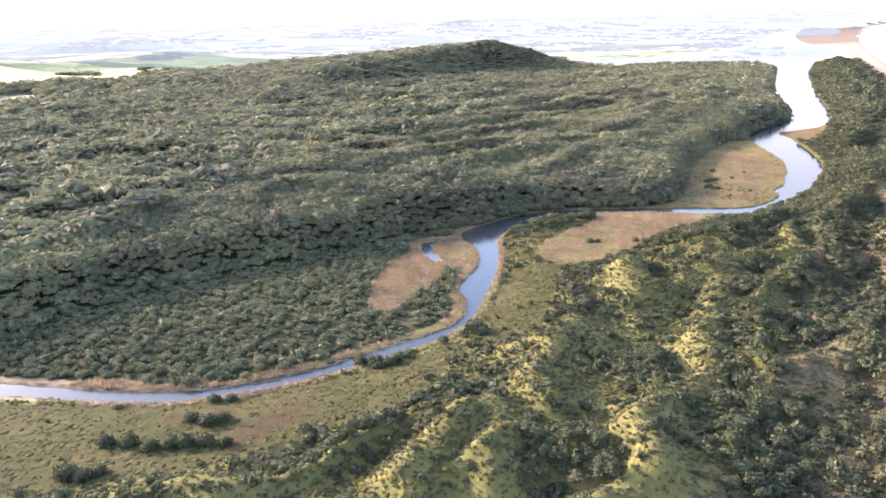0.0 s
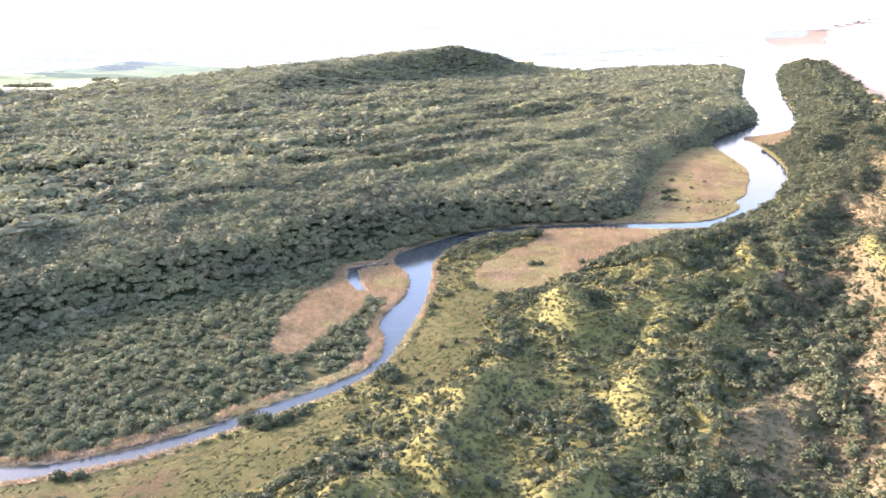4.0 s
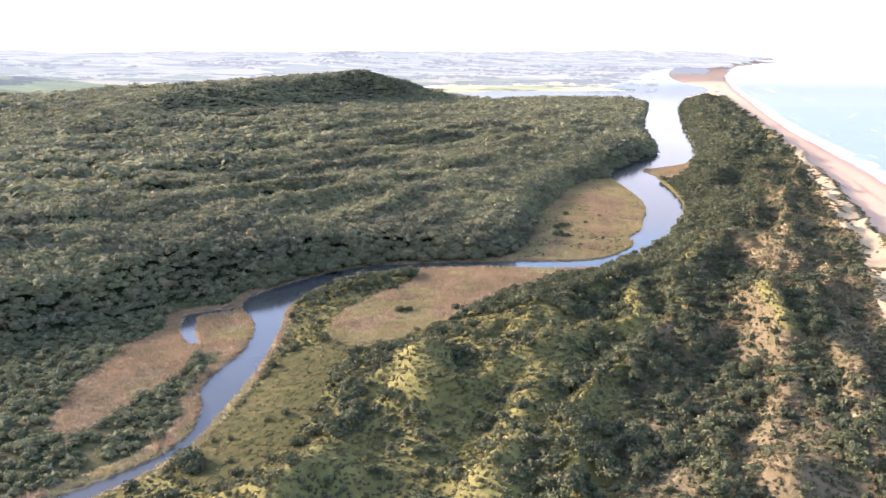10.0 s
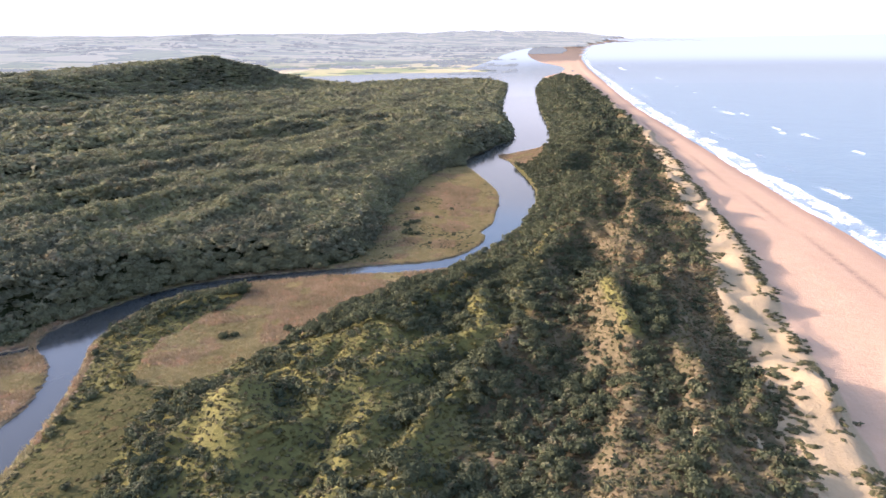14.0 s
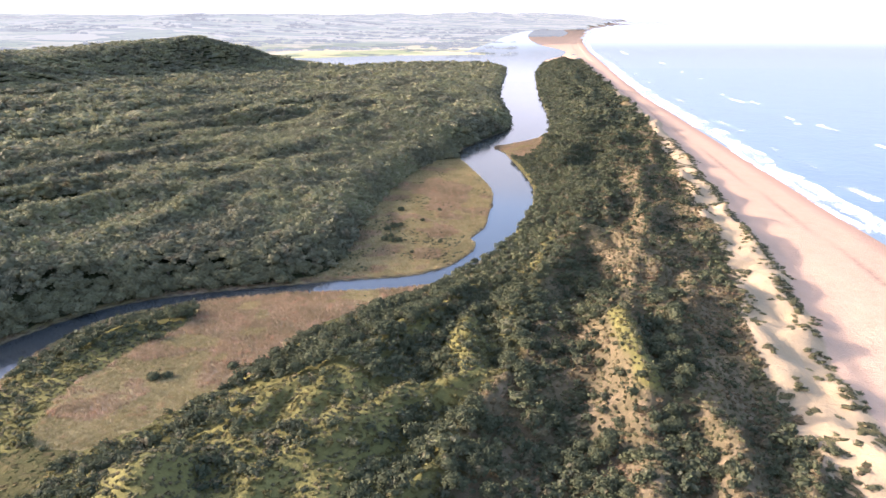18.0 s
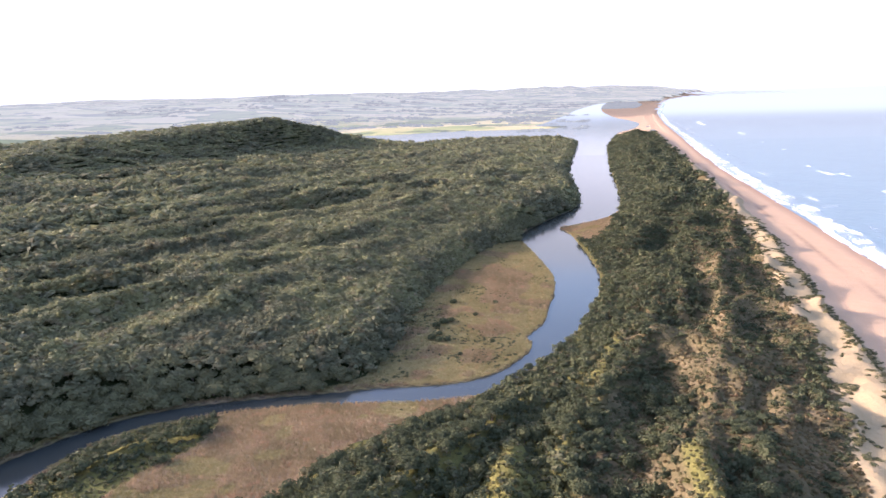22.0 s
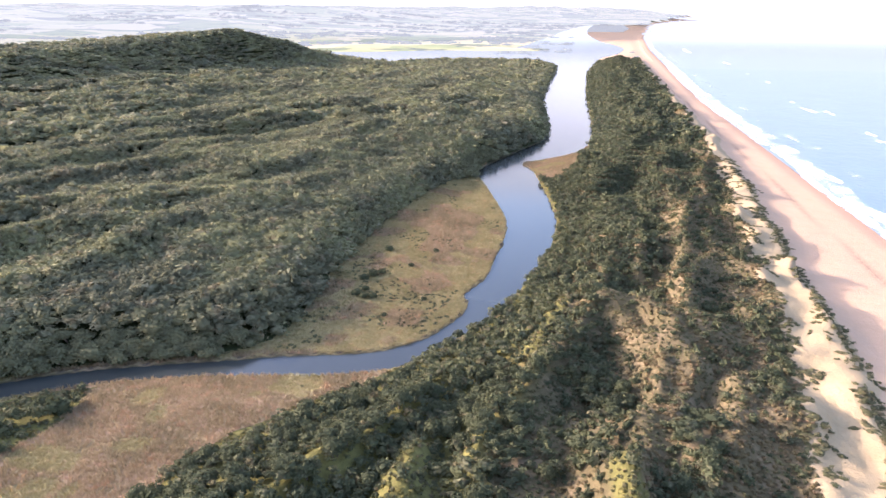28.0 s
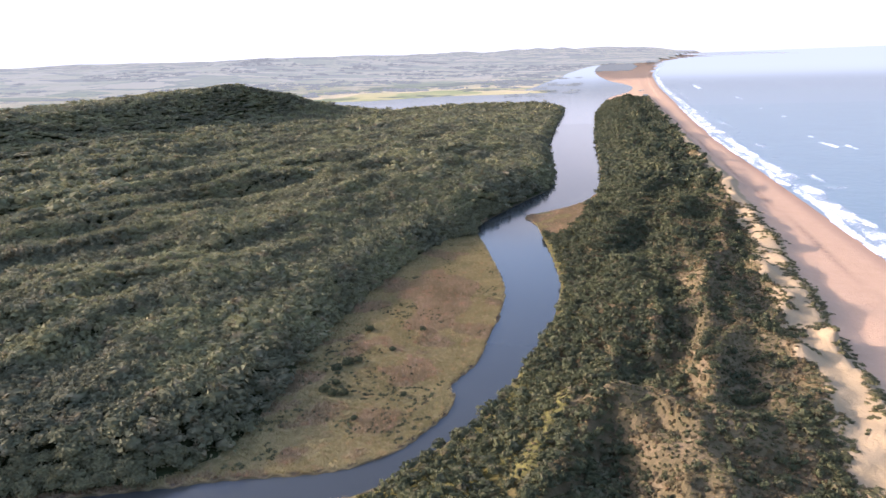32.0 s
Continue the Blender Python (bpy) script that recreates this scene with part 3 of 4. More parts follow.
def cover(x, y, z):
    """Which plants grow where: chances between 0 and 1."""
    east, dry = z["east"], ~z["wet"]
    n1, n2 = field_noise(x, y, 30, 31, 3), field_noise(x, y, 11, 37, 2)
    wob = 7 * (field_noise(x, y, 14, 41, 2) - 0.5)
    marsh = inside(x + wob, y, smooth(WEST_MARSH, 1, True)) & ~east
    w_reed = (inside(x + wob, y, smooth(WEST_REEDS, 1, True)) | ((z["d_west"] < 2.5 + 6 * n2) & marsh)) & ~east
    bed = inside(x + 0.5 * wob, y, smooth(REED_BED, 1, True)) & ~east
    e_reed = inside(x + wob, y, smooth(EAST_REEDS, 1, True)) & east
    grass = (inside(x + wob, y, smooth(EAST_GRASS, 1, True)) | inside(x + wob, y, smooth(SOUTH_GRASS, 1, True))) & east
    red = along_strokes(x + wob, y + wob, RUSTY) * east
    tip = east & inside(x + 0.3 * wob, y, SPIT)
    fringe = (z["shore"] < 3.0) & (y < 300) & dry & ~(east & (y > -97))
    reed = (w_reed | bed | e_reed | tip | fringe) & dry
    dense = (inside(x + wob, y, smooth(DENSE_EAST, 1, True)) | ((y > 20) & (x < z["crest"] - 70 + 20 * n1) & (y < 1700)) | ((y > -70) & (z["d_east"] < 16))) & east
    inland = z["crest"] - x
    hollow = np.clip((0.62 - z["ridge"]) * 1.5 + (n1 - 0.5) * 4.6 + (n2 - 0.5) * 1.8 + 0.38 - 0.4 * z["lumps"], 0.03, 0.95)
    thick = np.maximum(along_strokes(x, y, THICKETS), along_strokes(x, y, THICKETS_NORTH))
    clear = np.maximum(along_strokes(x, y, GRASSY), 0.35 * along_strokes(x, y, DRY_BELTS))
    hollow = np.clip(0.62 * hollow + 0.22 * ease(x, 20, 50) * ease(z["crest"] - x, 10, 40) + 1.1 * thick * (0.55 + 0.9 * n2), 0.03, 0.97) * (1 - 0.92 * clear)
    shrub = np.where(dense, 0.95 - 0.7 * clear, hollow)
    shrub = np.where((y > 250) & (y < 1700), np.maximum(shrub, 0.6 + 0.35 * n1), shrub)
    strip = crossing(y, SAND_WIDTH)
    belt = np.exp(-((inland - strip - 9) / 7) ** 2) * (n1 > 0.40)
    shrub = np.maximum(shrub * ease(inland, strip, strip + 22), np.maximum(0.75 * belt, 0.4 * (n2 > 0.5) * (inland > strip + 3))) * (inland > strip - 2) * east * dry
    mat = field_noise(x, y, 8, 43, 2)
    cap = np.exp(-((inland + 1) / 3.6) ** 2) * (mat > 0.44) + 0.9 * np.exp(-((inland - strip) / 5) ** 2) * (mat > 0.54)
    cap = cap * east * dry * (y < 1650)
    shrub = np.where((z["d_east"] < 34) & (y > -250) & (y < -92) & (x < -78) & east & dry, np.maximum(shrub, 0.25 + 1.1 * (n2 - 0.3)), shrub)
    shrub = np.where(grass, shrub * 0.10, shrub)
    shrub = np.where(reed, 0.006 * dry, shrub)
    forest = dry & ~east & ~marsh & ~bed & (y < 1640) & (x > -1500)
    field = (((~east) & (x < -960 - 60 * n1 - 0.55 * np.clip(y - 380, 0, 1500)) & (field_noise(x, y * 1.6, 190, 51, 3) > 0.40)) | (z["north"] > 0.3)
             | ((~east) & (np.hypot((x + 400) / 1.6, y - 1230) < 42)))
    forest &= ~field
    scrub = marsh & dry & ~w_reed
    sand = np.maximum(ease(-inland, -strip - 6 - 14 * (n2 - 0.5), -strip + 1 - 10 * (n2 - 0.5)), 0.9 * ease(0.8 * n1 + 0.6 * n2 - 0.005 * np.clip(inland, 0, 120), 0.73, 0.95) * (inland < 90)) * east
    sand = np.where((y > 1660) & east & (z["north"] < 0.5), 1.0, sand)
    lush = np.maximum(ease(z["crest"] - x + 35 * (n1 - 0.5), 84, 135), along_strokes(x, y, GRASSY)) * east
    return dict(bed=bed, reed=reed, shrub=shrub, forest=forest, scrub=scrub, sand=sand, field=field & dry, grass=grass, cap=cap, lush=lush, red=red)


# ---- mesh helpers ----
def raw_mesh(name, verts, faces, material, smooth_shade=False, attrs=()):
    """A mesh from arrays: verts (n, 3), faces (m, 3 or 4)."""
    me = bpy.data.meshes.new(name)
    verts, faces = np.ascontiguousarray(verts, np.float32), np.ascontiguousarray(faces, np.int32)
    me.vertices.add(len(verts))
    me.vertices.foreach_set("co", verts.ravel())
    k = faces.shape[1]
    me.loops.add(faces.size)
    me.loops.foreach_set("vertex_index", faces.ravel())
    me.polygons.add(len(faces))
    me.polygons.foreach_set("loop_start", np.arange(0, faces.size, k, dtype=np.int32))
    me.polygons.foreach_set("loop_total", np.full(len(faces), k, np.int32))
    if smooth_shade:
        me.polygons.foreach_set("use_smooth", np.ones(len(faces), bool))
    for key, values in attrs:
        me.attributes.new(key, "FLOAT", "POINT").data.foreach_set("value", np.ascontiguousarray(values, np.float32).ravel())
    me.materials.append(material)
    me.update(calc_edges=True)
    return me


def grid_faces(nx, ny):
    i = np.arange(nx * ny).reshape(ny, nx)
    return np.stack([i[:-1, :-1], i[:-1, 1:], i[1:, 1:], i[1:, :-1]], -1).reshape(-1, 4)


def spans(*parts):
    """Grid lines: (from, to, step) pieces in one run."""
    out = []
    for a, b, s in parts:
        out.extend(np.linspace(a, b, max(2, int(round((b - a) / s)) + 1))[:-1])
    return np.array(out + [parts[-1][1]])


def reed_tone(x, y, bed):
    """Low where green sedge grows, high where the reeds are dry and brown."""
    wob = 9 * (field_noise(x, y, 16, 95, 3) - 0.5)
    brown = inside(x + wob, y + wob, BED_STRAW) | inside(x + 0.3 * wob, y, BED_BROWN)
    return (field_noise(x, y, 22, 93, 3) - 0.36) * (1 - 0.6 * bed) + 0.36 - 0.10 * bed + 0.34 * (brown & bed) - 0.16 * ease(-y, 170, 225) * (x > -130)


# ---- ground, water, backdrop ----
gx = spans((-16000, -4400, 500), (-4400, -1500, 70), (-1500, -700, 22), (-700, -260, 8), (-260, -196, 4), (-196, 170, 2.2), (170, 260, 4), (260, 600, 60), (600, 3000, 200))
gy = spans((-760, -560, 8), (-560, 280, 2.4), (280, 640, 5), (640, 1700, 12), (1700, 4300, 34), (4300, 8000, 110), (8000, 22000, 700))
GX, GY = np.meshgrid(gx, gy)
X, Y = GX.ravel(), GY.ravel()
GZ, ZONES = survey(X, Y)
COVER = cover(X, Y, ZONES)
near_shore = np.exp(-ZONES["shore"] / 1.5) * (~ZONES["wet"])
track = 192 - 0.025 * Y + 4 * (field_noise(X * 0, Y, 120, 77, 2) - 0.5)
WRACK = 0.75 * np.exp(-((X - track) / 1.6) ** 2) * (Y > -250) * (Y < 1500)
wet_sand = ease(X - ZONES["sea"], -14, -3)
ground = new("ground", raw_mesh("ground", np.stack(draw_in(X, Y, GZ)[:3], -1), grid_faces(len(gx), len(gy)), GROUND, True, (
    ("sand", COVER["sand"]), ("reed", COVER["reed"]), ("litter", np.maximum(COVER["forest"], COVER["scrub"] * 0.55)), ("field", COVER["field"]), ("wet", wet_sand), ("mud", near_shore), ("lush", COVER["lush"]), ("dune", ease(ZONES["crest"] - X, -9, -2) * (Y < 1600)), ("wrack", WRACK), ("meadow", COVER["grass"]), ("rust", COVER["red"]), ("sedge", 1 - ease(reed_tone(X, Y, COVER["bed"]), 0.33, 0.40)), ("east_km", X / 1000), ("north_km", Y / 1000), ("woods", ZONES["north"] * (field_noise(X, Y, 150, 71, 4) > 0.56)))))
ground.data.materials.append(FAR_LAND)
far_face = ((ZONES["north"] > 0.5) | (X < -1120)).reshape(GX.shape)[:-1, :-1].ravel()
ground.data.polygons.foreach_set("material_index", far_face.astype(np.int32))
tagged(ground, "sandy coastal ground with dry grass, reeds and a pale beach", "ground", kind="structure")


def sheet(name, outline, z, material, label, category):
    bm = bmesh.new()
    bm.faces.new([bm.verts.new((x, y, z)) for x, y in outline])
    me = bpy.data.meshes.new(name)
    bm.to_mesh(me)
    bm.free()
    me.materials.append(material)
    return tagged(new(name, me), label, category, kind="structure")


def wide_sheet(name, xs, ys, material, label, category, drop=None):
    """Level water in a grid, far out drawn in with the land."""
    wx, wy = [q.ravel() for q in np.meshgrid(xs, ys)]
    f = grid_faces(len(xs), len(ys))
    if drop:
        mid = np.stack([wx[f].mean(1), wy[f].mean(1)], -1)
        f = f[~((mid[:, 0] < drop[0]) & (mid[:, 1] < drop[1]))]
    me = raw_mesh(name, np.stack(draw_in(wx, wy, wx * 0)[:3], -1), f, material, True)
    me.normals_split_custom_set_from_vertices([(0, 0, 1)] * len(wx))
    return tagged(new(name, me), label, category, kind="structure")


wide_sheet("lagoon_water", spans((-1400, 140, 110)), spans((-760, 1100, 310)), RIVER, "calm grey-blue lagoon and winding river reflecting the sky", "water")
wide_sheet("backdrop", spans((-1400, 140, 110)), spans((1100, 3000, 190), (3000, 7400, 110)), FAR_LAGOON, "far end of the lagoon brightened by a painted haze glow", "backdrop")
sheet("sea_water", [(170, -760), (1500, -760), (1500, 1500), (170, 1500)], 0.0, SEA, "blue sea with low swell along the beach", "water")
wide_sheet("backdrop", spans((150, 1500, 90), (1500, 5000, 250), (5000, 22000, 1200)), spans((-760, 1500, 250), (1500, 6000, 100), (6000, 22000, 600)), FAR_SEA, "far pale sea fading into a painted bright haze glow", "backdrop", (1500, 1500))


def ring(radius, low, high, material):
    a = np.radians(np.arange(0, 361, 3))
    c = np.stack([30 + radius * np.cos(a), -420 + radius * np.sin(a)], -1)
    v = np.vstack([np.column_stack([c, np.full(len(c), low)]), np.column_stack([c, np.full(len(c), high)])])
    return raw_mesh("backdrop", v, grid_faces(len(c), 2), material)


# added glowing wall all round, in place of haze and the low sky
tagged(new("backdrop", ring(4750, -40, 1000, HAZE)), "added glowing ring as pale haze over sea and land", "backdrop", kind="structure")


# ---- plants ----
def ico(level):
    bm = bmesh.new()
    bmesh.ops.create_icosphere(bm, subdivisions=level, radius=1)
    v = np.array([q.co[:] for q in bm.verts])
    f = np.array([[q.index for q in p.verts] for p in bm.faces])
    bm.free()
    return v, f


def crown_shape(rng, level, lobes, tufts, tuft, flat=0.75, core=0.84, fold=False, loose=0.30):
    """One crown of radius 1 over z = 0: a lumpy core with loose leaf tufts round it. Triangles."""
    v, f = ico(level)
    f = f[v[f].mean(1)[:, 2] > -0.2]
    axes = rng.normal(size=(lobes, 3))
    axes[:, 2] = np.abs(axes[:, 2]) * 0.7
    axes /= np.linalg.norm(axes, axis=1)[:, None]
    size = rng.uniform(0.08, 0.36, lobes)

    def reach(u):
        return 0.66 + (size * np.clip((u @ axes.T - 0.6) / 0.4, 0, 1) ** 0.7).max(1)
    v = v * (reach(v) * core + rng.uniform(-0.06, 0.06, len(v)))[:, None]
    parts_v, parts_f, n = [v], [f], len(v)
    if tufts:
        u = rng.normal(size=(tufts, 3))
        u[:, 2] = np.abs(u[:, 2]) - 0.25
        u /= np.linalg.norm(u, axis=1)[:, None]
        at = u * (reach(u) * rng.uniform(0.8, 1.14, tufts))[:, None]
        normal = u + rng.normal(size=(tufts, 3)) * loose
        normal /= np.linalg.norm(normal, axis=1)[:, None]
        side = np.cross(normal, rng.normal(size=(tufts, 3)))
        side /= np.linalg.norm(side, axis=1)[:, None]
        up = np.cross(normal, side)
        s = tuft * rng.uniform(0.6, 1.4, (tufts, 1))
        if not fold:
            q = np.stack([at - side * s * 1.1, at + side * s * 1.1 - normal * s * 0.2, at + up * s * 1.5 - normal * s * 0.3], 1).reshape(-1, 3)
            parts_v.append(q)
            parts_f.append(np.arange(tufts * 3).reshape(-1, 3) + n)
    if tufts and fold:
        q = np.stack([at - side * s, at - up * s * 0.8 - normal * s * 0.3, at + side * s * 0.9, at + up * s - normal * s * 0.2], 1).reshape(-1, 3)
        i = np.arange(tufts)[:, None] * 4 + n
        parts_v.append(q)
        parts_f += [i + np.array([[0, 1, 2]]), i + np.array([[0, 2, 3]])]
    v, f = np.vstack(parts_v), np.vstack(parts_f)
    v[:, 2] = (v[:, 2] + 0.25) * flat
    return v, f


def strew(shapes, x, y, z, radius, tall, rng):
    """All copies of the shapes at the places, joined into one pair of arrays."""
    which, turn = rng.integers(0, len(shapes), len(x)), rng.uniform(0, 2 * np.pi, len(x))
    long = rng.uniform(1.0, 1.9, len(x))
    vs, fs, base = [], [], 0
    for k, (v, f) in enumerate(shapes):
        m = np.nonzero(which == k)[0]
        if not len(m):
            continue
        c, s = np.cos(turn[m])[:, None], np.sin(turn[m])[:, None]
        r, t = radius[m][:, None], tall[m][:, None]
        e = np.sqrt(long[m])[:, None]
        w = np.stack([(v[:, 0] * e * c - v[:, 1] / e * s) * r + x[m][:, None], (v[:, 0] * e * s + v[:, 1] / e * c) * r + y[m][:, None], v[:, 2] * t + z[m][:, None]], -1)
        vs.append(w.reshape(-1, 3))
        fs.append((f[None] + (np.arange(len(m)) * len(v))[:, None, None] + base).reshape(-1, 3))
        base += len(m) * len(v)
    return np.vstack(vs), np.vstack(fs)


def jittered(rng, x0, x1, y0, y1, step):
    a, b = np.meshgrid(np.arange(x0, x1, step), np.arange(y0, y1, step))
    return (a + rng.uniform(-0.45, 0.45, a.shape) * step).ravel(), (b + rng.uniform(-0.45, 0.45, b.shape) * step).ravel()


rng = np.random.default_rng(7)
NEAR = [crown_shape(rng, 1, 9, 170, 0.15, core=0.72, loose=0.6) for _ in range(6)]
MID = [crown_shape(rng, 1, 9, 60, 0.21, core=0.72, loose=0.6) for _ in range(8)]
FAR = [crown_shape(rng, 1, 5, 20, 0.34) for _ in range(6)]
LOW = [crown_shape(rng, 1, 5, 22, 0.36, 0.7, 0.6) for _ in range(6)]
CANOPY = [crown_shape(rng, 1, 9, 64, 0.18, 0.74, 0.76, loose=0.55) for _ in range(8)]
FAR_CANOPY = [crown_shape(rng, 1, 7, 26, 0.27, 0.70, 0.80, loose=0.5) for _ in range(8)]
MOUND = [crown_shape(rng, 1, 5, 10, 0.40, 0.8, 0.8) for _ in range(6)]


def tussock_shape(rng, blades):
    """A tuft of blades that lean outward from one root, radius and height about 1."""
    a = rng.uniform(0, 2 * np.pi, blades)
    lean, wide = rng.uniform(0.05, 0.4, blades), rng.uniform(0.05, 0.11, blades)
    out, side = np.stack([np.cos(a), np.sin(a), a * 0], -1), np.stack([-np.sin(a), np.cos(a), a * 0], -1)
    root = out * rng.uniform(0.0, 0.75, blades)[:, None]
    tip = root + out * lean[:, None] + np.array([0, 0, 1.0]) * rng.uniform(0.6, 1.1, blades)[:, None]
    v = np.stack([root - side * wide[:, None], root + side * wide[:, None], tip], 1).reshape(-1, 3)
    return v, np.arange(3 * blades).reshape(-1, 3)


TUSSOCK = [tussock_shape(rng, 15) for _ in range(6)]


def plant(name, label, category, shapes, material, x, y, z, radius, tall):
    v, f = strew(shapes, x, y, z, radius, tall, rng)
    return tagged(new(name, raw_mesh(name, v, f, material, True)), label, category, kind="stuff")


def part(name, mesh, parent, label="", place=None):
    ob = new(name, mesh)
    ob.parent = parent
    if place is not None:
        ob.matrix_local = place
    return tagged(ob, label)


def stem_mesh(name, path, radii, sides=7):
    """A tapered stem along a bent line."""
    rings = []
    for (px, py, pz), r in zip(path, radii):
        a = np.arange(sides) * 2 * np.pi / sides
        rings.append(np.column_stack([px + r * np.cos(a), py + r * np.sin(a), np.full(sides, pz)]))
    v = np.vstack(rings)
    f = [(k * sides + i, k * sides + (i + 1) % sides, (k + 1) * sides + (i + 1) % sides, (k + 1) * sides + i) for k in range(len(path) - 1) for i in range(sides)]
    return raw_mesh(name, v, np.array(f), BARK, True)


def tree_kit(material, count, tufts, lobes, flat):
    """Crowns of radius 1, shared by the trees of one kind."""
    return [raw_mesh("crown", *crown_shape(rng, 2, lobes, tufts, 0.11, flat, 0.74, fold=True, loose=0.6), material) for _ in range(count)]


TRUNKS = [stem_mesh("trunk", [(0, 0, -0.3), (0.03 * k, 0.02, 0.25), (0.08, -0.05 * k, 0.6), (0.02, 0.05, 0.95)], (0.10, 0.075, 0.06, 0.03)) for k in (-2, 1, 2)]
BOUGHS = [stem_mesh("limb", [(0.04, 0, 0.3), (0.25, 0.08 * k, 0.6), (0.5, 0.1 * k, 0.85)], (0.045, 0.035, 0.015), 5) for k in (-2, 1, 2)]


def tree(name, label, category, group, crowns, x, y, z, radius, tall, lift, limbs=2):
    """One tree or shrub: an Empty at its foot with trunk, limbs and crown."""
    root = tagged(new(name), label, category, group)
    root.location, root.rotation_euler = (x, y, z), (0, 0, rng.uniform(0, 6.28))
    height = lift + tall * 0.6
    part("trunk", TRUNKS[rng.integers(3)], root, "", Matrix.Diagonal((radius * 0.9, radius * 0.9, height, 1)))
    for k in range(limbs):
        part("limb", BOUGHS[rng.integers(3)], root, "", Matrix.Rotation(2.1 * k + 0.4, 4, "Z") @ Matrix.Diagonal((radius, radius, height, 1)))
    part("crown", crowns[rng.integers(len(crowns))], root, "", Matrix.Translation((0, 0, lift)) @ Matrix.Diagonal((radius, radius, tall, 1)))
    return root


FOREST_CROWNS, SHRUB_CROWNS, SCRUB_CROWNS = tree_kit(FOREST, 5, 360, 12, 0.8), tree_kit(SHRUB, 6, 320, 11, 0.8), tree_kit(SCRUB, 4, 320, 11, 0.75)


# the forest west of the river; its front rank on the bank is built tree by tree
def wood(name, label, box, step, shapes, grow, single=0):
    x, y = jittered(rng, *box, step)
    h, z = survey(x, y)
    c = cover(x, y, z)
    keep = c["forest"] & (z["shore"] > 1.5)
    x, y, h, shore = x[keep], y[keep], h[keep], z["shore"][keep]
    r = step * grow * rng.uniform(0.9, 1.35, len(x)) * (0.92 + 0.5 * (rng.random(len(x)) > 0.9))
    tall = r * rng.uniform(0.7, 1.05, len(x)) * np.where((x < -560) & (y > 300), 0.6, 1.0)
    lift = (3.5 + 3.0 * field_noise(x, y, 30, 61, 3) + rng.uniform(0, 0.7, len(x))) * ease(np.minimum(shore, z["edge"][keep]), -4, 16)
    if single:
        front = np.nonzero((shore < 13) & (y > -190) & (y < 420))[0][:single]
        for i in front:
            tree("bank_tree", "dark evergreen tree at the forest edge on the river bank", "tree", "trees along the forested river bank", FOREST_CROWNS, x[i], y[i], h[i], r[i], tall[i], lift[i] * 0.8)
        rest = np.ones(len(x), bool)
        rest[front] = False
        x, y, h, r, tall, lift = x[rest], y[rest], h[rest], r[rest], tall[rest], lift[rest]
    return plant(name, label, "forest", shapes, FOREST, x, y, h + lift, r, tall)


wood("coastal_forest", "dense dark green coastal forest beside the river", (-330, 30, -520, 330), 3.5, CANOPY, 1.0, 260)
wood("coastal_forest", "dense dark green coastal forest on the lagoon flat", (-420, 10, 330, 760), 5.0, FAR_CANOPY + CANOPY[:2], 1.0)
wood("coastal_forest", "dense dark green coastal forest on inland ridges", (-800, -330, -520, 330), 6.4, FAR_CANOPY, 1.0)
wood("coastal_forest", "dense dark green coastal forest towards the lagoon", (-800, 0, 760, 1640), 7.6, FAR_CANOPY, 1.0)
wood("coastal_forest", "dark forest below the wooded hill", (-800, -420, 330, 760), 6.6, FAR_CANOPY, 1.0)
wood("hill_forest", "dark forest covering the long wooded hill", (-1500, -800, -200, 1640), 11.0, FAR_CANOPY, 1.0)

# dune shrubs and thickets between river and beach; the largest ones nearest the flight line are built singly
x, y = jittered(rng, -300, 170, -640, 420, 2.7)
h, z = survey(x, y)
c = cover(x, y, z)
keep = (rng.random(len(x)) < c["shrub"]) & z["east"] & (z["shore"] > 1)
x, y, h, sd = x[keep], y[keep], h[keep], c["shrub"][keep]
r = (0.75 + 2.3 * rng.random(len(x)) ** 1.7) * (0.65 + 0.5 * sd)
tall, lift = r * rng.uniform(0.8, 1.25, len(x)), 0.15 * r + 1.6 * (sd > 0.9)
near = np.nonzero((x > -60) & (x < 125) & (y > -440) & (y < -90))[0]
single = near[np.argsort(-r[near])[:300]]
for i in single:
    kind = ("dense dark evergreen shrub in a dune thicket" if sd[i] > 0.9 else "rounded evergreen shrub on a grassy dune slope")
    tree("dune_shrub", kind, "shrub", "shrubs on the dunes", SHRUB_CROWNS, x[i], y[i], h[i], r[i], tall[i], lift[i], 1)
rest = np.ones(len(x), bool)
rest[single] = False
plant("dune_shrubs", "dense evergreen shrubs on grassy dunes", "shrubs", NEAR[:1] + MID, SHRUB, x[rest], y[rest], (h + lift)[rest], r[rest], tall[rest])
x, y = jittered(rng, 0, 170, 420, 1700, 6.0)
h, z = survey(x, y)
c = cover(x, y, z)
keep = (rng.random(len(x)) < c["shrub"] * 1.2) & z["east"] & (z["shore"] > 1)
n = keep.sum()
plant("dune_thicket", "dark green thicket on the dune ridge by the lagoon", "shrubs", FAR, SHRUB, x[keep], y[keep], h[keep] + 1.5, rng.uniform(3.2, 5.5, n), rng.uniform(3, 5, n))

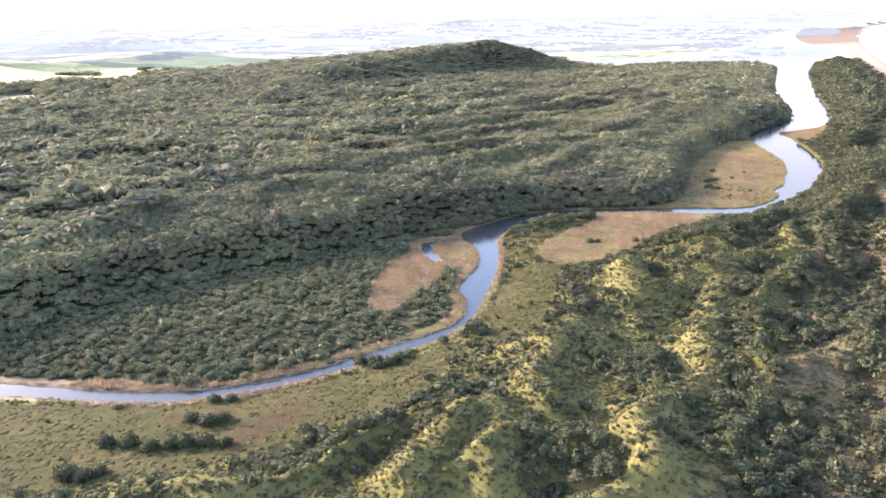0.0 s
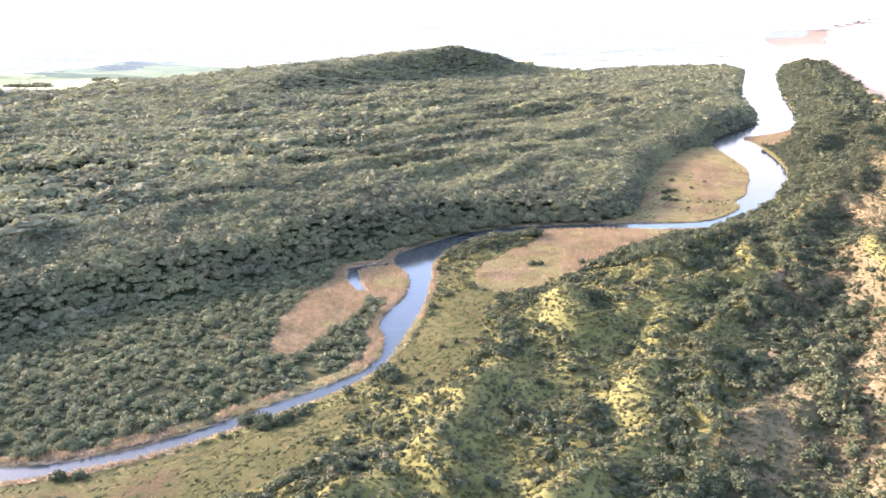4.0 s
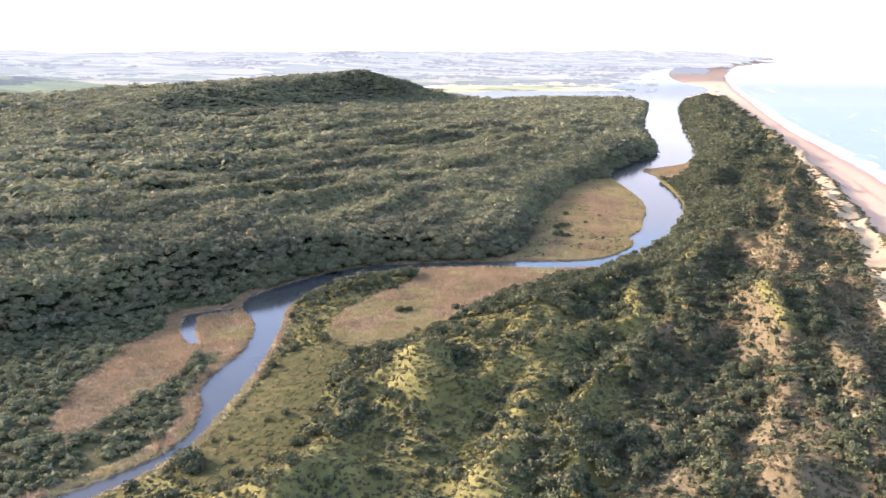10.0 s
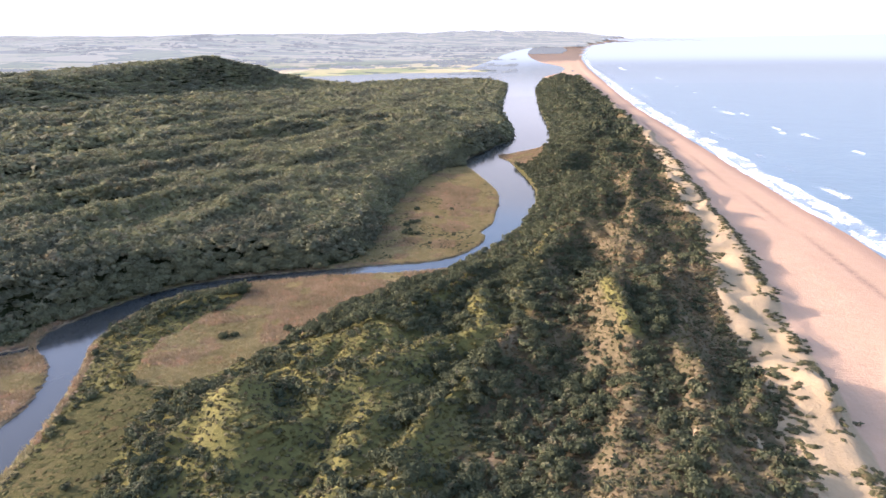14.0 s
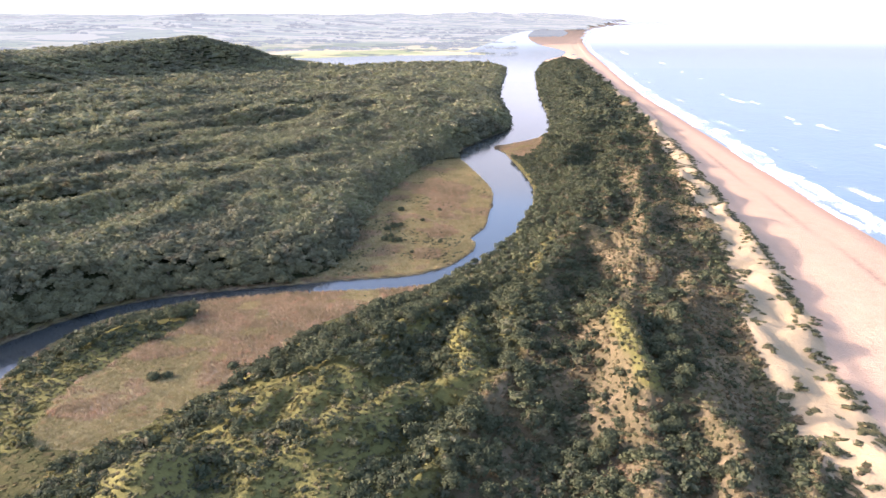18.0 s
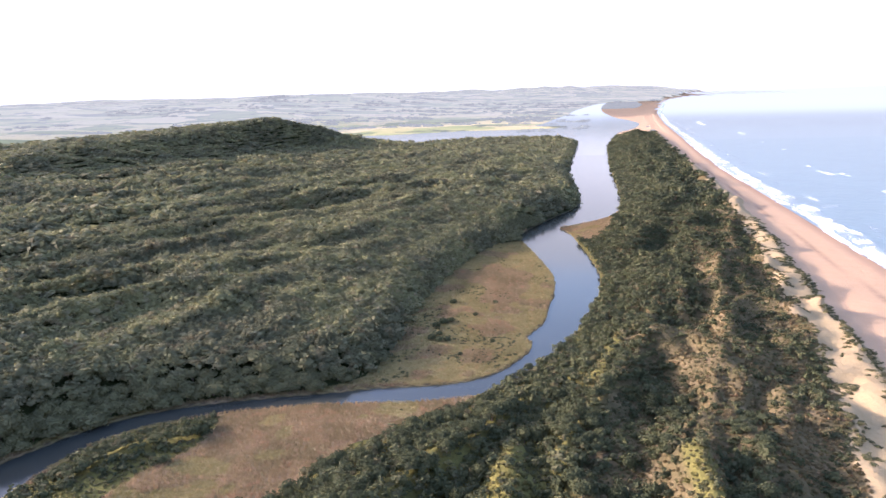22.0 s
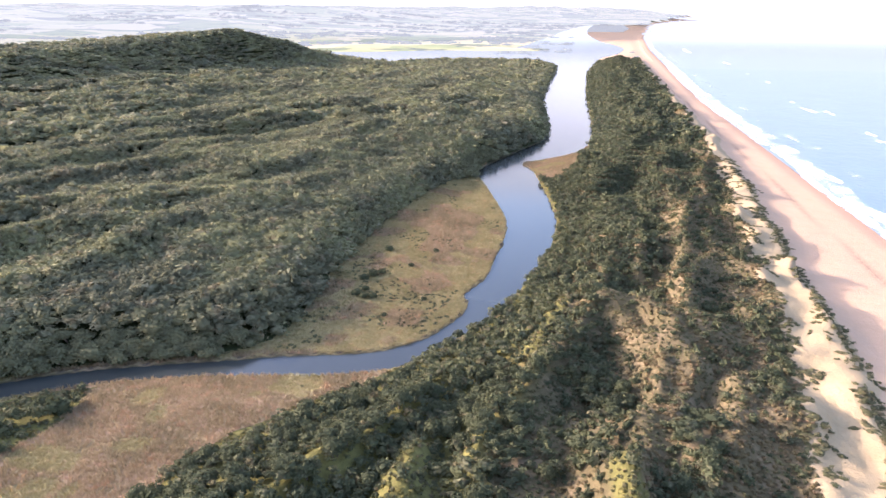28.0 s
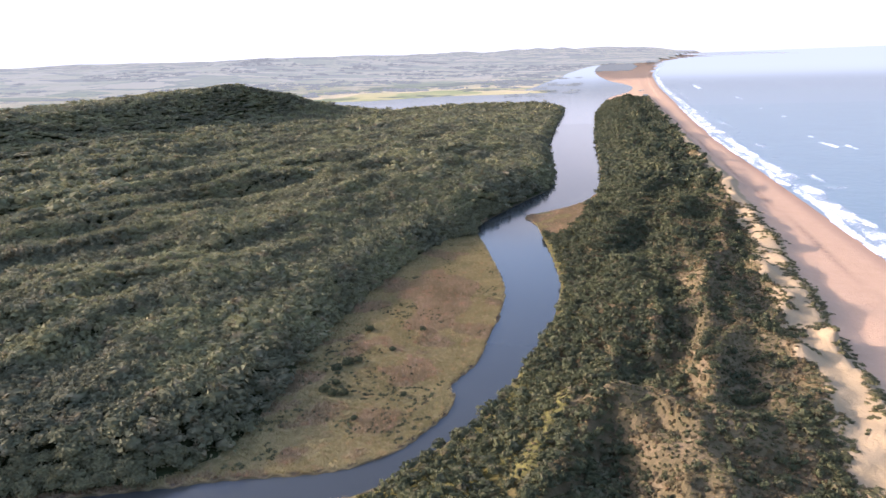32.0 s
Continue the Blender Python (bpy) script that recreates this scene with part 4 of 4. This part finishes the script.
# low bushes, caps of creeper on the dune crest, and grass
x, y = jittered(rng, -260, 170, -600, 330, 2.0)
h, z = survey(x, y)
c = cover(x, y, z)
dice, tint = rng.random(len(x)), field_noise(x, y, 9, 81, 2)
open_land = z["east"] & ~z["wet"] & ~c["reed"] & (z["shore"] > 1.5) & (c["shrub"] < 0.9)
low = open_land & (dice < 0.30 + 0.28 * c["lush"] + 5.0 * (0.6 * tint + 0.4 * field_noise(x, y, 27, 83, 2) - 0.42)) & (c["sand"] < 0.6) & ~c["grass"]
n = low.sum()
plant("low_bushes", "low grey-green bushes scattered over the dunes", "shrubs", MOUND + LOW[:2], LOWBUSH, x[low], y[low], h[low], rng.uniform(0.5, 1.0, n) * (1 + 0.6 * rng.random(n) ** 3), rng.uniform(0.4, 0.9, n))
caps = (dice < c["cap"]) & z["east"]
n = caps.sum()
plant("dune_creeper", "dark green creeper capping the sandy dune crest", "shrubs", FAR, LOWBUSH, x[caps], y[caps], h[caps] - 0.15, rng.uniform(1.2, 2.4, n), rng.uniform(0.45, 0.8, n))
green = open_land & ~low & (c["lush"] > 0.4) & (c["sand"] < 0.6) & ~c["grass"] & (dice > 0.12)
n = green.sum()
plant("dune_grass", "yellow-green grass tussocks on the dunes", "grass", MOUND[:2] + LOW[:4], GRASS, x[green], y[green], h[green] - 0.1, rng.uniform(0.8, 1.8, n), rng.uniform(0.55, 1.2, n))
dry = open_land & ~low & (c["lush"] <= 0.4) & (c["sand"] < 0.7) & ~c["grass"]
n = dry.sum()
plant("dry_grass", "dry ochre grass tussocks on sandy soil", "grass", MOUND[:2] + LOW[:4], DRYGRASS, x[dry], y[dry], h[dry] - 0.1, rng.uniform(0.8, 1.7, n), rng.uniform(0.5, 1.2, n))

turf = open_land & c["grass"] & (dice > 0.25) & ((c["red"] < 0.4) | (dice > 0.7))
n = turf.sum()
plant("meadow_grass", "rough olive grass on the flat river meadow", "grass", MOUND, MEADOW, x[turf], y[turf], h[turf] - 0.12, rng.uniform(1.0, 2.2, n), rng.uniform(0.16, 0.38, n))

# reeds on both banks
x, y = jittered(rng, -230, 50, -470, 400, 1.15)
h, z = survey(x, y)
c = cover(x, y, z)
keep = c["reed"] & (z["shore"] > 0.3)
n = keep.sum()
height = rng.uniform(1.0, 1.6, len(x)) * (0.5 + 1.0 * field_noise(x, y, 12, 91, 3))
tone = reed_tone(x, y, c["bed"])
straw, sedge = keep & (tone > 0.36), keep & (tone <= 0.36)
plant("reeds", "dry brown and straw-coloured reeds on the river flats", "reeds", TUSSOCK, REED, x[straw], y[straw], h[straw] - 0.05, rng.uniform(0.7, 1.4, straw.sum()), height[straw])
plant("sedge", "low yellow-green sedge on the river flats", "sedge", TUSSOCK, SEDGE, x[sedge], y[sedge], h[sedge] - 0.05, rng.uniform(1.2, 2.2, sedge.sum()), height[sedge] * 0.5)

# dark clumps in winding lines across the reed bed
x, y = jittered(rng, -70, 20, -95, 245, 1.6)
h, z = survey(x, y)
c = cover(x, y, z)
keep = c["bed"] & c["reed"] & (z["shore"] > 3) & (np.abs(field_noise(x + 0.4 * y, y, 34, 203, 3) - 0.5) < 0.055) & (rng.random(len(x)) < 0.28)
n = keep.sum()
plant("rush_clumps", "dark green rush clumps in winding lines across the reed bed", "rushes", LOW, SHRUB, x[keep], y[keep], h[keep] - 0.1, rng.uniform(0.6, 1.4, n), rng.uniform(0.5, 1.1, n))

# single bushes standing in the reeds and on the grassy flats
BUSHES = [(-94, -193, 2.6), (-90, -191, 2.0), (-70, -182, 2.4), (-107, -139, 3.0), (-110, -136, 2.4), (-137, -378, 3.4), (-131, -377, 3.8), (-125, -376, 3.0), (-107, -334, 5.4), (-103, -337, 3.4), (-169, -425, 2.6), (-164, -422, 2.2),
          (-124, -433, 3.2), (-119, -431, 2.8), (-155, -453, 3.4), (-150, -450, 3.0), (-144, -448, 2.6), (-48, 4, 3.0), (-51, -2, 2.6), (-45, 8, 2.2), (-121, -262, 2.4), (-48, -22, 2.8), (-44, -24, 2.4), (-40, -23, 2.2), (-46, -15, 2.0), (-51, 42, 2.6), (-34, 22, 1.8), (-27, 48, 2.0), (-30, -40, 1.5), (-18, -18, 1.6)]
MEADOW_BUSHES = [(-165, -440, 3.0), (-158, -440, 3.4), (-155, -436, 2.8), (-179, -463, 3.2), (-172, -460, 3.4), (-164, -459, 3.0), (-159, -455, 3.2), (-176, -480, 3.6), (-170, -479, 3.0), (-168, -475, 2.6), (-128, -380, 2.6), (-124, -373, 3.0), (-122, -368, 2.4)]
BUSHES += MEADOW_BUSHES
bx, by = np.array([b[0] for b in BUSHES], float), np.array([b[1] for b in BUSHES], float)
bh, _ = survey(bx, by)
for (px, py, pr), ph in zip(BUSHES, bh):
    tree("reed_bush", "dark round bush standing alone in reeds and grass", "bush", "bushes on the river flats", SHRUB_CROWNS, px, py, ph, pr, pr * 1.05, 0.2, 1)

# riverside scrub
x, y = jittered(rng, -340, -100, -500, -160, 3.3)
h, z = survey(x, y)
c = cover(x, y, z)
keep = c["scrub"] & (rng.random(len(x)) < 0.45 + 0.9 * field_noise(x, y, 16, 95, 2)) & (z["shore"] > 3)
x, y, h, shore = x[keep], y[keep], h[keep], z["shore"][keep]
n = len(x)
r = rng.uniform(1.0, 2.6, n) * (0.7 + 0.9 * rng.random(n) ** 2)
tall = r * rng.uniform(0.7, 1.15, n)
front = np.nonzero(shore < 16)[0][:120]
for i in front:
    tree("river_bush", "grey-green broad-leaved bush on the reedy river bank", "bush", "bushes along the river", SCRUB_CROWNS, x[i], y[i], h[i], r[i], tall[i], 0.4, 1)
rest = np.ones(n, bool)
rest[front] = False
plant("riverside_scrub", "grey-green broad-leaved scrub on the river bank", "shrubs", NEAR[:2] + MID[:4], SCRUB, x[rest], y[rest], h[rest] + 0.4, r[rest], tall[rest])


# ---- surf ----
def surf_strip(name, label, category, y0, y1, inner, outer, seed, keep_over, kind="stuff", step=1.0):
    """Broken foam on the water: cells of a strip along the shore, kept where the foam is thick."""
    v = np.arange(y0, y1, step * 2.2)
    u = np.arange(inner, outer, step)
    U, V = np.meshgrid(u, v)
    wander = 9 * (field_noise(V * 0, V, 70, seed, 4) - 0.5) * 2
    Xs = crossing(V, WATERLINE) + U + wander
    thick = 0.25 + 1.5 * (field_noise(U * 2.0, V, 18, seed + 3, 4) - 0.35)
    span = (U - inner) / (outer - inner)
    thick = thick + 0.55 * np.sin(np.pi * np.clip(span, 0, 1)) - 0.25
    Zs = 0.06 + 0.7 * np.exp(-((span - 0.75) / 0.16) ** 2) * field_noise(U * 0, V, 30, seed + 5, 2)
    fade = np.clip(np.minimum((V - y0) / 12, (y1 - V) / 12), 0, 1) * np.clip(np.minimum(span, 1 - span) * 6, 0, 1)
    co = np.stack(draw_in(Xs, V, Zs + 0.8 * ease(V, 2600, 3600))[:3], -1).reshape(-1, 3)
    ob = new(name, raw_mesh(name, co, grid_faces(len(u), len(v)), FOAM, True, (("thick", ((thick - keep_over) * 1.4 + 0.5) * fade - 0.9 * (1 - fade)),)))
    return tagged(ob, label, category, "" if kind == "stuff" else "breakers off the beach", kind if kind == "stuff" else "")


surf_strip("surf", "white broken surf washing along the sandy beach", "surf", -740, 6500, 3, 28, 101, 0.50)
surf_strip("surf", "scattered streaks of foam behind the breakers", "surf", -740, 2400, 30, 56, 141, 1.02)
surf_strip("wash", "thin lace of foam on the wet sand", "surf", -740, 1500, -3, 9, 131, 0.42)
for k, (bx, by, wide, long) in enumerate([(118, 750, 12, 75), (140, 724, 10, 60), (128, 545, 9, 50), (138, 465, 12, 70), (142, 340, 9, 40), (150, 1175, 12, 50), (145, 1370, 12, 40), (110, 2350, 16, 260), (150, 1720, 14, 120), (122, 842, 8, 40), (120, 502, 10, 45)]):
    surf_strip("breaking_wave", "white crest of a breaking wave off the beach", "wave", by - long / 2, by + long / 2, bx, bx + wide, 151 + k, 0.36, "thing")


# ---- single things by the lagoon and far off ----
def stick(name, a, b, r0, r1, parent):
    """A straight tapered branch from a to b."""
    a, b = Vector(a), Vector(b)
    bm = bmesh.new()
    bmesh.ops.create_cone(bm, cap_ends=True, segments=7, radius1=r0, radius2=r1, depth=(b - a).length)
    bm.transform(Matrix.Translation((a + b) / 2) @ (b - a).to_track_quat("Z", "Y").to_matrix().to_4x4())
    me = bpy.data.meshes.new(name)
    bm.to_mesh(me)
    bm.free()
    me.materials.append(BARK)
    return part(name, me, parent)


fallen = tagged(new("fallen_tree"), "dark fallen tree reaching from the bank into the lagoon", "tree")
fallen.location = (-8, 514, 0.4)
stick("trunk", (-5, 0, 1.6), (9, -1, 0.3), 0.5, 0.25, fallen)
for k in range(4):
    stick("branch", (2 + 1.8 * k, -0.6, 0.8), (4 + 2 * k, (-1) ** k * 2.6 - 0.6, 1.8), 0.16, 0.05, fallen)
part("crown", FOREST_CROWNS[0], fallen, "drooping dark leaves", Matrix.Translation((6, -0.8, 0.1)) @ Matrix.Diagonal((3.6, 2.6, 2.0, 1)))

TALL = [(-337, 1560, 5.5, 11), (-346, 1556, 5.0, 10), (-287, 1585, 5.5, 9), (-255, 1588, 5.0, 8), (-420, 1400, 4.5, 7)]
tx, ty = np.array([q[0] for q in TALL], float), np.array([q[1] for q in TALL], float)
th, _ = survey(tx, ty)
for (px, py, pr, up), ph in zip(TALL, th):
    tree("tall_tree", "tall tree standing above the forest by the lagoon", "tree", "tall trees on the lagoon shore", FOREST_CROWNS, px, py, ph, pr, pr * 1.3, up, 3)

x, y = jittered(rng, -60, 240, 1650, 7200, 26)
h, z = survey(x, y)
keep = z["east"] & ~z["wet"] & (z["shore"] > 6) & (x < z["sea"] - 60) & (((y < 2300) & (np.abs(x - z["crest"]) < 14) & (field_noise(x, y, 60, 97, 2) > 0.45)) | ((y > 4700) & (x < z["sea"] - 150)))
n = keep.sum()
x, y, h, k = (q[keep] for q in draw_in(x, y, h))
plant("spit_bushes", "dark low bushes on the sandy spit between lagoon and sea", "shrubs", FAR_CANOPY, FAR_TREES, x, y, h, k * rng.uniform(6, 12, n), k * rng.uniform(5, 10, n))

x, y = jittered(rng, -3600, 900, 1960, 7500, 46)
h, z = survey(x, y)
keep = (z["north"] > 0.5) & (z["shore"] > 25) & (rng.random(len(x)) < 0.42) & (field_noise(x, y, 260, 99, 4) + 0.16 * np.exp(-((z["d_west"] - 170) / 130) ** 2) * (y > 2400) > 0.60)
n = keep.sum()
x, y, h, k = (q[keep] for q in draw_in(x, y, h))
plant("distant_trees", "far clumps of trees among the fields with a painted haze glow", "trees", FAR_CANOPY, FAR_TREES, x, y, h - 1, k * rng.uniform(16, 34, n), k * rng.uniform(8, 15, n))
